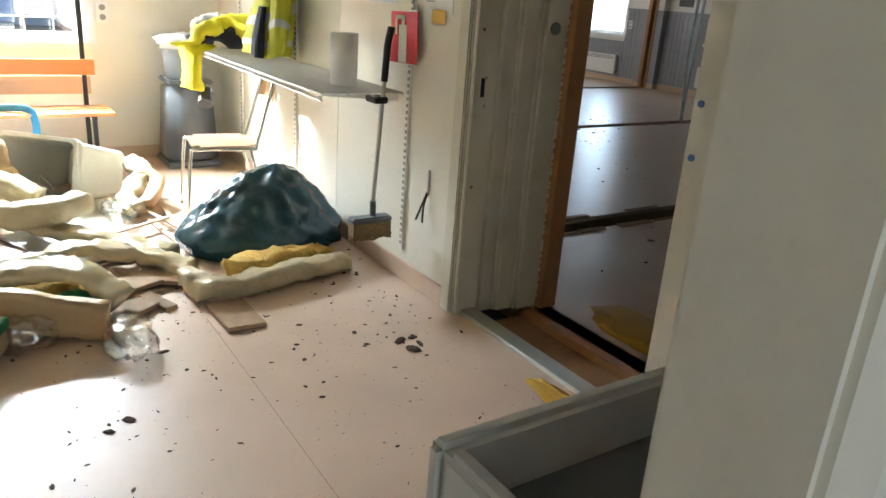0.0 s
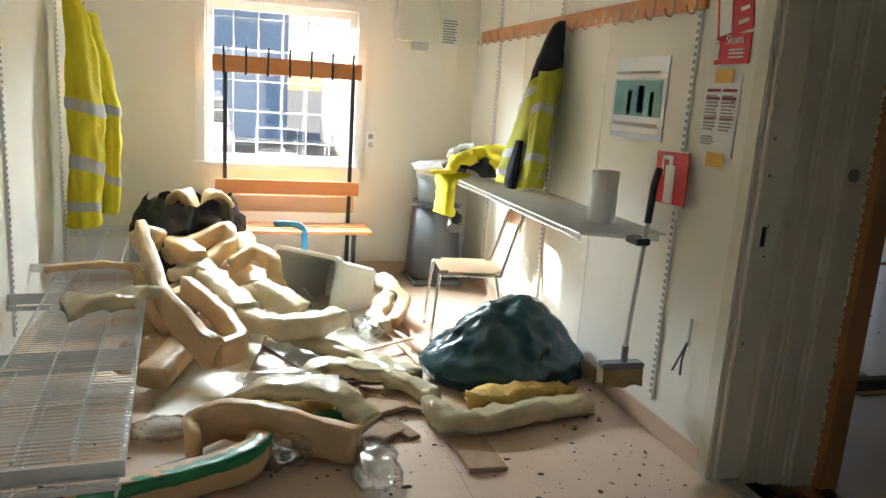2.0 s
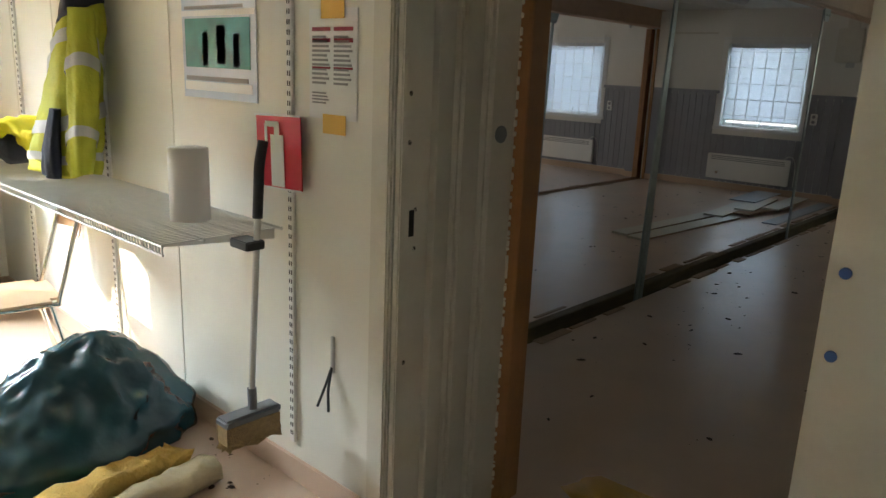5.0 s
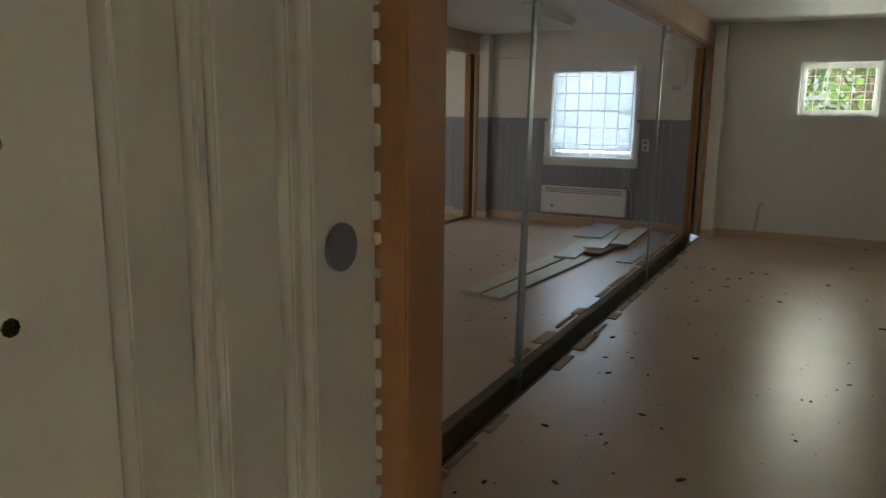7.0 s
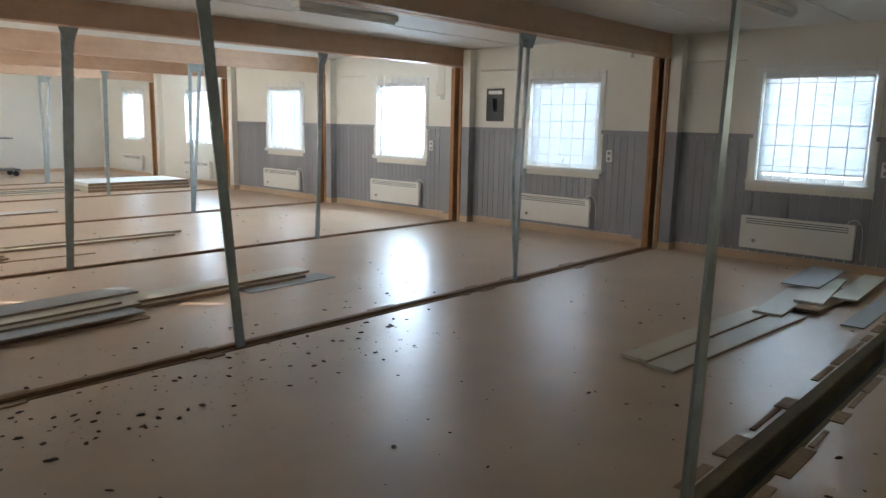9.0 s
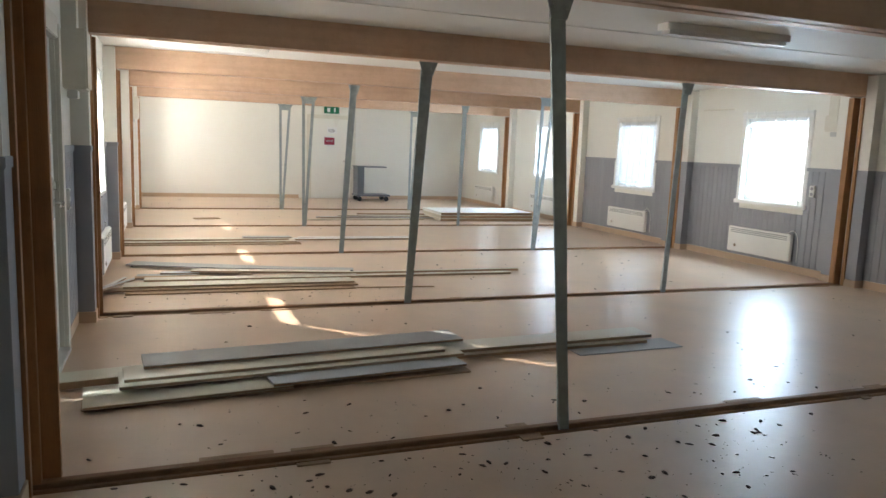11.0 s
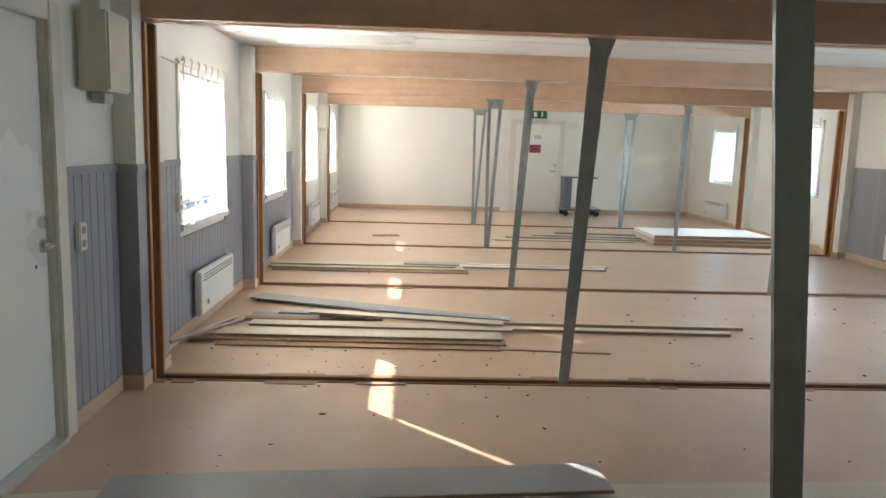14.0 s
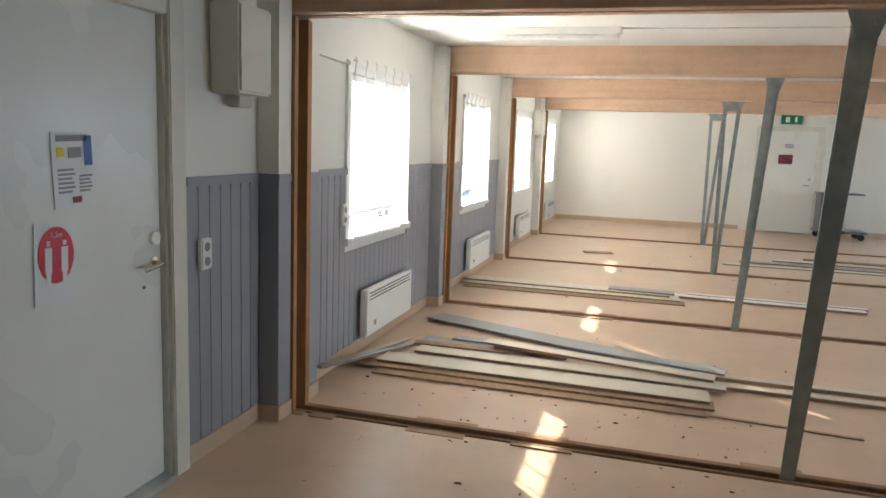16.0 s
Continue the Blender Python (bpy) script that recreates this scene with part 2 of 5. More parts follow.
M["tube"] = mat("white_lamp_diffuser", (0.80, 0.80, 0.78), 0.4, bump=0)

# ---- mesh helpers ----
def bm_box(x0, y0, z0, x1, y1, z1, bevel=0.0, bm=None):
    b = bm or bmesh.new()
    g = bmesh.ops.create_cube(b, size=1.0, matrix=Matrix.Translation(((x0 + x1) / 2, (y0 + y1) / 2, (z0 + z1) / 2)) @ Matrix.Diagonal((abs(x1 - x0), abs(y1 - y0), abs(z1 - z0), 1)))
    if bevel:
        es = list({e for v in g["verts"] for e in v.link_edges})
        bmesh.ops.bevel(b, geom=es, offset=bevel, segments=2, affect="EDGES")
    return b


def bm_tube(points, r=0.01, sides=8, closed=False, bm=None):
    """A round bar along a line of points."""
    b = bm or bmesh.new()
    pts = [Vector(p) for p in points]
    rings = []
    n = len(pts)
    for i, p in enumerate(pts):
        d = (pts[min(i + 1, n - 1)] - pts[max(i - 1, 0)]).normalized()
        u = d.cross(Vector((0.13, 0.31, 0.94)) if abs(d.z) < 0.9 else Vector((1, 0.1, 0))).normalized()
        v = d.cross(u)
        rings.append([b.verts.new(p + r * (math.cos(a) * u + math.sin(a) * v)) for a in [2 * math.pi * k / sides for k in range(sides)]])
    for a, c in zip(rings, rings[1:]):
        for k in range(sides):
            b.faces.new((a[k], a[(k + 1) % sides], c[(k + 1) % sides], c[k]))
    b.faces.new(rings[0][::-1])
    b.faces.new(rings[-1])
    return b


def smooth_path(points, per=6):
    """A rounded line through some points."""
    p = [Vector(q) for q in points]
    p = [2 * p[0] - p[1]] + p + [2 * p[-1] - p[-2]]
    out = []
    for i in range(1, len(p) - 2):
        for k in range(per):
            t = k / per
            out.append(0.5 * (2 * p[i] + (p[i + 1] - p[i - 1]) * t + (2 * p[i - 1] - 5 * p[i] + 4 * p[i + 1] - p[i + 2]) * t * t + (3 * p[i] - p[i - 1] - 3 * p[i + 1] + p[i + 2]) * t ** 3))
    out.append(p[-2])
    return out


def fold_path(points, step=0.035):
    """A line with short rounded folds at its corners."""
    p = [Vector(q) for q in points]
    ctrl = [p[0]]
    for a, c, d in zip(p, p[1:], p[2:]):
        r = min(0.035, (a - c).length * 0.4, (d - c).length * 0.4)
        u, v = c + (a - c).normalized() * r, c + (d - c).normalized() * r
        ctrl += [u, (u + v) * 0.25 + c * 0.5, v]
    ctrl.append(p[-1])
    out = [ctrl[0]]
    for a, c in zip(ctrl, ctrl[1:]):
        n = max(1, int((c - a).length / step))
        out += [a + (c - a) * k / n for k in range(1, n + 1)]
    return out


def bm_batt(points, w=0.16, h=0.06, seed=0, up=(0, 0, 1), crumple=0.012, per=7, bm=None, folds=False):
    """A soft padded strip swept along a line: w across, h thick, with creases."""
    b = bm or bmesh.new()
    pts = fold_path(points) if folds else smooth_path(points, per)
    prof = [(-0.5, -0.25), (-0.5, 0.25), (-0.4, 0.5), (-0.15, 0.52), (0.15, 0.5), (0.4, 0.5), (0.5, 0.25), (0.5, -0.25), (0.4, -0.5), (0, -0.5), (-0.4, -0.5)]
    rings, n = [], len(pts)
    for i, p in enumerate(pts):
        d = (pts[min(i + 1, n - 1)] - pts[max(i - 1, 0)]).normalized()
        s = d.cross(Vector(up))
        s = s.normalized() if s.length > 0.05 else Vector((1, 0, 0))
        u = s.cross(d).normalized()
        ring = []
        for a, c in prof:
            q = p + s * a * w + u * c * h
            q += noise.noise_vector(q * 9 + Vector((seed * 7.1, 0, 0))) * crumple + noise.noise_vector(q * 26 + Vector((0, seed * 3.3, 0))) * crumple * 0.6
            q.z = max(q.z, 0.004)
            ring.append(b.verts.new(q))
        rings.append(ring)
    m = len(prof)
    for a, c in zip(rings, rings[1:]):
        for k in range(m):
            f = b.faces.new((a[k], a[(k + 1) % m], c[(k + 1) % m], c[k]))
            f.smooth = True
    b.faces.new(rings[0][::-1])
    b.faces.new(rings[-1])
    bmesh.ops.recalc_face_normals(b, faces=b.faces)
    return b


def bm_blob(center, size, seed=0, amp=0.18, freq=2.2, subdiv=4, floor_z=0.004, ridged=0.1, peak=0.0):
    """A crumpled sack."""
    b = bmesh.new()
    bmesh.ops.create_icosphere(b, subdivisions=subdiv, radius=1.0)
    off = Vector((seed * 3.7, seed * 1.9, seed))
    for v in b.verts:
        p = v.co.copy()
        n1 = noise.noise(p * freq + off)
        n2 = 1 - abs(noise.noise(p * freq * 2.1 + off * 2)) * 2
        n3 = 1 - abs(noise.noise(p * freq * 4.5 + off * 3)) * 2
        k = 1 + amp * n1 + ridged * n2 + ridged * 0.45 * n3
        pinch = 1 - peak * max(0.0, p.z)
        q = Vector((p.x * size[0] * k * pinch, p.y * size[1] * k * pinch, p.z * size[2] * k)) + Vector(center)
        q.z = max(q.z, floor_z)
        v.co = q
    for f in b.faces:
        f.smooth = True
    return b


def mesh_of(name, b, material, smooth=False):
    me = bpy.data.meshes.new(name)
    if smooth:
        for f in b.faces:
            f.smooth = True
    b.to_mesh(me)
    b.free()
    me.materials.append(M[material])
    return me


def part(name, b, material, parent, label="", smooth=False):
    o = new(name, mesh_of(name, b, material, smooth))
    o.parent = parent
    if label:
        tagged(o, label)
    return o


def thing(name, label, category, at=(0, 0, 0), group="", rz=0):
    o = new(name)
    o.matrix_world = pose(*at, 0, 0, rz)
    return tagged(o, label, category, group)


def solo(name, b, material, label, category, group="", smooth=False):
    return tagged(new(name, mesh_of(name, b, material, smooth)), label, category, group)


def structure(name, b, material, label="", smooth=False):
    return tagged(new(name, mesh_of(name, b, material, smooth)), label, kind="structure")


def piece(name, me, parent, loc, scale=(1, 1, 1), rz=0):
    o = new(name, me)
    o.parent = parent
    o.location, o.scale, o.rotation_euler = loc, scale, (0, 0, radians(rz))
    return o


def wall_along_y(x0, x1, y0, y1, z1, openings):
    """A wall with openings (ya, yb, za, zb) through it."""
    b = bmesh.new()
    y = y0
    for ya, yb, za, zb in sorted(openings):
        if ya > y:
            bm_box(x0, y, 0, x1, ya, z1, bm=b)
        if za > 0:
            bm_box(x0, ya, 0, x1, yb, za, bm=b)
        if zb < z1:
            bm_box(x0, ya, zb, x1, yb, z1, bm=b)
        y = yb
    bm_box(x0, y, 0, x1, y1, z1, bm=b)
    return b


def wall_along_x(y0, y1, x0, x1, z1, openings):
    b = wall_along_y(y0, y1, x0, x1, z1, openings)
    for v in b.verts:
        v.co.x, v.co.y = v.co.y, v.co.x
    bmesh.ops.reverse_faces(b, faces=b.faces)
    return b


UNIT = {}
def unit(material, bevel=0.004):
    """A bevelled unit cube, centred, shared by alike pieces."""
    if material not in UNIT:
        UNIT[material] = mesh_of("piece", bm_box(-0.5, -0.5, -0.5, 0.5, 0.5, 0.5, 0.03), material)
    return UNIT[material]


# ---- the hall: setting ----
XL, XR, YN, YF, ZC = 2.55, 11.05, 0.05, 22.5, 2.52
WZ0, WZ1 = 0.90, 2.06
left_open = [(y - 0.6, y + 0.6, WZ0, WZ1) for y in LEFT_WINDOWS] + [(7.60, 8.68, 0, 2.12)]
right_open = [(y - 0.55, y + 0.55, WZ0, WZ1) for y in RIGHT_WINDOWS] + [(1.6, 2.4, 1.48, 2.06)]
wall_left = structure("wall_west", wall_along_y(2.43, XL, YS[0] - 0.1, YF, ZC, left_open), "white", "white painted wall of the gutted hall")
wall_right = structure("wall_east", wall_along_y(XR, XR + 0.14, YN, YF, ZC, right_open), "white", "white painted outer wall of the gutted hall")
structure("wall_north", bm_box(2.43, YF, 0, XR + 0.14, YF + 0.14, ZC), "white", "plain cream-white end wall")
structure("wall_south", bm_box(2.43, YN - 0.14, 0, XR + 0.14, YN, ZC), "white", "plain white end wall")
cb = bmesh.new()
bm_box(1.9, YN - 0.14, ZC, XR + 0.14, YF + 0.14, ZC + 0.1, bm=cb)
for yy in [YN] + YS:
    for k in range(1, 3):
        bm_box(XL, yy + k * 1.06, ZC - 0.006, XR, yy + k * 1.06 + 0.035, ZC + 0.01, bm=cb)
structure("ceiling", cb, "ceil", "white ceiling boards with joint strips and torn edges")
# near-black slab paints the shade seen down the floor joints
structure("underfloor_shade_slab", bm_box(-1.4, -1.75, -0.30, XR + 0.14, YF + 0.14, -0.12), "dark", "near-black slab standing in for shade under the floor")
floor = structure("floor", bm_box(2.3, YN, -0.12, XR, YS[0] - 0.11, 0.0), "lino", "worn beige linoleum floor with dirt and crumbs")
edges = YS + [YF + 0.07]
for a, c in zip(edges, edges[1:]):
    part("floor_section", bm_box(XL - 0.1, a + 0.07, -0.12, XR, c - 0.07, 0.0), "lino", floor)

# raised joints between the modules: bare joists and ragged flooring
random.seed(3)
for i, y in enumerate(YS):
    g = structure("trim", bm_box(XL, y - (0.035 if i else 0.10), -0.12, XR, y - (0.004 if i else 0.06), -0.005 if i else -0.03, 0.004), "joistgreen" if i == 0 else "joist", "bare joist laid open in the floor joint")
    part("joist", bm_box(XL, y + (0.012 if i else 0.03), -0.12, XR, y + (0.062 if i else 0.10), 0.012 if i else 0.006, 0.004), "joistgreen" if i == 0 else "joist", g)
    eb = bmesh.new()
    x = XL + 0.15
    while x < XR - 0.2:
        l = random.uniform(0.1, 0.45)
        if i == 0 or random.random() < 0.35:
            d = random.uniform(0.012, 0.035) if i == 0 else random.uniform(0.015, 0.035)
            for s in (-1, 1):
                if random.random() < 0.75:
                    yy = y + s * (0.085 if i else 0.135)
                    bm_box(x, yy - d, 0.0005, x + l * random.uniform(0.6, 1), yy + d, random.uniform(0.004, 0.010), 0.0015, bm=eb)
        x += l
    part("ragged_edge", eb, "chip", g)

# beams and pilasters at the joints
for i, y in enumerate(YS):
    beam = thing("ceiling_beam", "planed pine ceiling beam with knots and nail holes", "beam", (0, y, 2.27), "ceiling beams")
    part("beam_half", bm_box(XL, -0.1, 0.0, XR, -0.012, 0.25, 0.004), "pine", beam)
    part("beam_half", bm_box(XL, 0.012, 0.0, XR, 0.1, 0.25, 0.004), "pine", beam)
    part("joint_strip", bm_box(XL, -0.012, 0.03, XR, 0.012, 0.25), "dark", beam)
    for side, xw, sg in (("west", XL, 1), ("east", XR, -1)):
        if side == "west" and i == 0:
            continue
        for s in (-1, 1):
            white_only = i == 0 and s < 0 and side == "east"
            pil = structure("wall_pilaster", bm_box(xw, y + s * 0.245, 0.0 if white_only else 1.40, xw + sg * 0.13, y + s * 0.105, 2.50), "white", "wall return beside a module joint")
            if not white_only:
                part("wainscot", bm_box(xw, y + s * 0.248, 0.09, xw + sg * 0.133, y + s * 0.105, 1.37, 0.002), "grey" if i < 4 or side == "west" and i < 4 else "white", pil)
                part("cap", bm_box(xw, y + s * 0.256, 1.355, xw + sg * 0.14, y + s * 0.106, 1.40, 0.003), "grey" if i < 4 else "white", pil)
            part("skirting", bm_box(xw, y + s * 0.256, 0.0, xw + sg * 0.142, y + s * 0.1, 0.088, 0.003), "base", pil)
            part("stud", bm_box(xw, y + s * 0.104, 0.0, xw + sg * (0.24 if i == 1 and side == "west" and s > 0 else 0.15), y + s * 0.062, 2.25, 0.002), "stud", pil, "orange aged wooden stud with old nails")
            part("stud", bm_box(xw, y + s * 0.05, 0.0, xw + sg * (0.10 if s < 0 else 0.17), y + s * 0.014, 2.25, 0.002), "stud" if s > 0 else "frame", pil)
    if i < 3:
        part("metal_channel", bm_box(XR - 0.14, y - 0.012, 0, XR - 0.1, y + 0.012, 2.25), "alu", beam, "bright metal channel in the joint")

# wainscot boards, skirtings
boards = {}
def wainscot(parent, x, sg, y0, y1, holes=()):
    n = max(1, round((y1 - y0) / 0.098))
    w = (y1 - y0) / n
    for k in range(n):
        yc = y0 + (k + 0.5) * w
        z0, z1 = 0.10, 1.36
        for ha, hb, hz in holes:
            if ha < yc < hb:
                z1 = hz
        piece("board", unit("grey"), parent, (x + sg * 0.007, yc, (z0 + z1) / 2), (0.014, w - 0.005, z1 - z0))
    for ya, yb in ([(y0, y1)] if not holes else [(y0, holes[0][0]), (holes[0][1], y1)]):
        piece("cap_rail", unit("grey"), parent, (x + sg * 0.012, (ya + yb) / 2, 1.378), (0.024, yb - ya, 0.045))


def skirting(x, sg, y0, y1):
    structure("baseboard", bm_box(x, y0, 0, x + sg * 0.016, y1, 0.095, 0.003), "base", "beige skirting board")


for i in range(3):
    y0, y1 = YS[i] + 0.25, YS[i + 1] - 0.25
    wy = RIGHT_WINDOWS[i]
    wainscot(wall_right, XR, -1, y0, y1, [(wy - 0.60, wy + 0.60, 0.78)])
wainscot(wall_right, XR, -1, YS[3] + 0.25, YS[4] - 0.25, [(RIGHT_WINDOWS[3] - 0.6, RIGHT_WINDOWS[3] + 0.6, 0.78)])
wainscot(wall_left, XL, 1, 8.80, YS[2] - 0.25)
for i, wy in ((2, LEFT_WINDOWS[0]), (3, LEFT_WINDOWS[1])):
    wainscot(wall_left, XL, 1, YS[i] + 0.25, YS[i + 1] - 0.25, [(wy - 0.66, wy + 0.66, 0.80)])
wainscot(wall_left, XL, 1, YS[1] + 0.25, 7.34)
for i in range(6):
    y1 = YS[i + 1] - 0.26 if i < 5 else YF
    skirting(XR, -1, YS[i] + 0.26, y1)
    if i >= 2:
        skirting(XL, 1, YS[i] + 0.26, y1)
skirting(XR, -1, YN, YS[0] - 0.26)
skirting(XL, 1, 8.80, YS[2] - 0.26)
skirting(XL, 1, YS[1] + 0.26, 7.34)
skirting(XL, 1, YS[0] + 0.26, YS[1] - 0.26)
structure("baseboard", bm_box(XL, YF - 0.016, 0, 6.46, YF, 0.095, 0.003), "base", "beige skirting board")
structure("baseboard", bm_box(8.16, YF - 0.016, 0, XR, YF, 0.095, 0.003), "base", "beige skirting board")


# ---- windows ----
def window(name, w, z0, z1, label, blind, grille=True, side=0.025):
    """Built facing +x (room side), centred on the origin; the outside is -x."""
    win = tagged(new(name), label, kind="structure")
    hw = w / 2
    for nm, bx in (("window_sill", (0, -hw - 0.09, z0 - 0.05, 0.045, hw + 0.09, z0 + 0.005)), ("casing", (0, -hw - 0.075, z1, 0.018, hw + 0.075, z1 + 0.085)), ("casing", (0, -hw - 0.075, z0, 0.018, -hw, z1)), ("casing", (0, hw, z0, 0.018, hw + 0.075, z1))):
        part(nm, bm_box(*bx, 0.004), "winframe", win)
    for bx in ((-0.11, -hw, z0, -0.06, hw, z0 + 0.06), (-0.11, -hw, z1 - 0.06, -0.06, hw, z1), (-0.11, -hw, z0 + 0.06, -0.06, -hw + 0.06, z1 - 0.06), (-0.11, hw - 0.06, z0 + 0.06, -0.06, hw, z1 - 0.06)):
        part("window_frame", bm_box(*bx, 0.004), "winframe", win)
    pane = part("pane", bm_box(-0.092, -hw + 0.06, z0 + 0.06, -0.086, hw - 0.06, z1 - 0.06), "glass", win)
    pane.visible_shadow = False
    part("window_latch", bm_tube([(-0.06, 0, z0 + 0.03), (-0.03, 0, z0 + 0.04), (-0.025, 0.02, z0 + 0.12)], 0.008, 6), "alu", win)
    if blind:
        lo, tilt = blind
        bl = part("blind", bm_box(-0.05, -hw + 0.02, z1 - 0.05, -0.01, hw - 0.02, z1 - 0.005, 0.003), "blind", win, "white venetian blind")
        z = z1 - 0.06
        gap = 0.024 if lo < z1 - 0.4 else 0.006
        me = mesh_of("slat", bm_box(-0.0125, -hw + side, -0.0006, 0.0125, hw - side, 0.0006), "blind")
        while z > lo:
            s = new("slat", me)
            s.parent, s.location, s.rotation_euler = bl, (-0.03, 0, z), (0, radians(tilt), 0)
            z -= gap
        rail = part("bottom_rail", bm_box(-0.042, -hw + 0.025, lo - 0.012, -0.018, hw - 0.025, lo + 0.004), "blind", bl)
    if grille:
        gr = part("grille", bm_box(0.02, -hw - 0.08, z1 + 0.045, 0.034, hw + 0.08, z1 + 0.075, 0.003), "grille", win, "white burglar bars hung on hooks")
        part("grille_rail", bm_box(0.046, -hw - 0.06, z0 - 0.03, 0.056, hw + 0.06, z0 - 0.008, 0.003), "grille", gr)
        for k in range(7):
            y = -hw + 0.02 + k * (w - 0.04) / 6
            part("bar", bm_tube([(0.03, y, z1 + 0.11), (0.045, y, z1 + 0.09), (0.03, y, z1 + 0.03), (0.05, y, z0 - 0.02)], 0.005, 6), "grille", gr)
        for k in range(5):
            z = z0 + 0.17 + k * (z1 - z0 - 0.2) / 4.4
            part("bar", bm_tube([(0.042, -hw - 0.02, z), (0.042, hw + 0.02, z)], 0.004, 6), "grille", gr)
    return win


closed_blind = (WZ0 + 0.13, 38)
def place_win(w, m):
    w.matrix_world = m
for k, y in enumerate(LEFT_WINDOWS):
    place_win(window("window_%d" % (k + 1), 1.2, WZ0, WZ1, "white window with lowered venetian blind and wire grille", (WZ0 + 0.15, -62), True, 0.085), pose(XL, y, 0))
for k, y in enumerate(RIGHT_WINDOWS):
    b = [(WZ0 + 0.10, 66), (WZ0 + 0.05, 70), (WZ1 - 0.14, 10), (WZ0 + 0.08, 70), (WZ1 - 0.14, 10), (WZ0 + 0.5, 60)][k]
    lab = "white window with raised venetian blind and wire grille" if k in (2, 4) else "white window with lowered venetian blind and wire grille"
    place_win(window("window_%d" % (k + 5), 1.1, WZ0, WZ1, lab, b), pose(XR, y, 0, 0, 0, 180))
place_win(window("window_11", 0.8, 1.48, 2.06, "small high window with wire grille, trees behind", None), pose(XR, 2.0, 0, 0, 0, 180))


# ---- hall fittings ----
def heater(at, rz, w=1.05, h=0.36, label="white electric panel heater hung low on the wall"):
    t = thing("panel_heater", label, "heater", at, "panel heaters", rz)
    part("casing", bm_box(0.03, -w / 2, 0, 0.085, w / 2, h, 0.008), "heater", t)
    for k in range(3):
        part("vent_slot", bm_box(0.08, -w / 2 + 0.06, h - 0.035 - k * 0.024, 0.0865, w / 2 - 0.06, h - 0.028 - k * 0.024), "dark", t)
    part("bracket", bm_box(0, -w / 2 + 0.1, 0.05, 0.04, -w / 2 + 0.14, h - 0.05), "alu", t)
    part("bracket", bm_box(0, w / 2 - 0.14, 0.05, 0.04, w / 2 - 0.1, h - 0.05), "alu", t)
    k = part("thermostat", bm_tube([(0.085, -w / 2 + 0.16, 0.09), (0.096, -w / 2 + 0.16, 0.09)], 0.022, 12), "chrome", t)
    part("cable", bm_tube(smooth_path([(0.05, w / 2 - 0.1, h), (0.03, w / 2 - 0.02, h + 0.05), (0.015, w / 2 + 0.05, h - 0.05), (0.012, w / 2 + 0.06, 0.0)]), 0.004, 6), "heater", t)
    return t


for y, dy in zip(LEFT_WINDOWS, (0.08, 0.1, 0.1, 0.1)):
    heater((XL + 0.014, y + dy, 0.13), 0)
for y in RIGHT_WINDOWS:
    heater((XR - 0.014, y + 0.05, 0.15), 180, 1.15)


def bar_between(p, q, w, t, b=None, depth_axis=(0, 1, 0)):
    """A folded flat bar from p to q."""
    b = b or bmesh.new()
    p, q = Vector(p), Vector(q)
    d = (q - p).normalized()
    s = d.cross(Vector(depth_axis)).normalized()
    n = s.cross(d)
    cs = [(-w / 2, 0), (w / 2, 0), (w / 2, t), (w / 2 - 0.004, t), (w / 2 - 0.004, 0.004), (-w / 2 + 0.004, 0.004), (-w / 2 + 0.004, t), (-w / 2, t)]
    ra = [b.verts.new(p + s * a + n * c) for a, c in cs]
    rb = [b.verts.new(q + s * a + n * c) for a, c in cs]
    m = len(cs)
    for k in range(m):
        b.faces.new((ra[k], ra[(k + 1) % m], rb[(k + 1) % m], rb[k]))
    b.faces.new(ra[::-1])
    b.faces.new(rb)
    bmesh.ops.recalc_face_normals(b, faces=b.faces)
    return b


def hanger(y, xb, xt, spread_top=0.05, spread_bot=0.0, bend=0.0, w=0.05):
    t = thing("steel_hanger", "pair of galvanised steel straps between beam and floor joint", "steel strap", (0, y, 0), "steel hangers")
    zb = -0.13 if y < 4 else -0.02
    for s in (-1, 1):
        a, c = (xb + s * spread_bot, 0.0 + s * 0.012, zb), (xt + s * spread_top, s * 0.012, 2.25)
        if bend and s < 0:
            mid = (xb + s * 0.06 - bend, s * 0.012, 0.95)
            low = (xb + s * 0.05 - bend * 0.6, s * 0.012, 0.6)
            b = bar_between(a, low, w, 0.014)
            bar_between(low, mid, w, 0.014, b)
            bar_between(mid, c, w, 0.014, b)
        else:
            b = bar_between(a, c, w, 0.014)
        part("strap", b, "steel", t)
    gp = bm_box(xt - spread_top - 0.06, -0.03, 2.14, xt + spread_top + 0.06, -0.018, 2.26, 0.002)
    for v in gp.verts:
        if v.co.z < 2.2:
            v.co.x = xt + (v.co.x - xt) * 0.55
    part("gusset_plate", gp, "steel", t)
    for s in (-1, 1):
        part("bolt", bm_tube([(xt + s * 0.035, -0.018, 2.2), (xt + s * 0.035, -0.045, 2.2)], 0.012, 8), "steel", t)


hanger(3.45, 5.24, 5.34, 0.022, 0.06, w=0.045)
hanger(3.45, 8.48, 8.56, 0.04, 0.05, w=0.03)
hanger(6.5, 5.25, 5.06, 0.02, 0.004, w=0.06)
hanger(6.5, 8.22, 8.24, 0.07, 0.006, 0.05, w=0.045)
hanger(9.7, 5.38, 5.50, 0.03, 0.004, w=0.065)
hanger(9.7, 8.34, 8.43, 0.02, 0.004, w=0.055)
hanger(12.9, 5.45, 5.58, 0.02, 0.004, w=0.06)
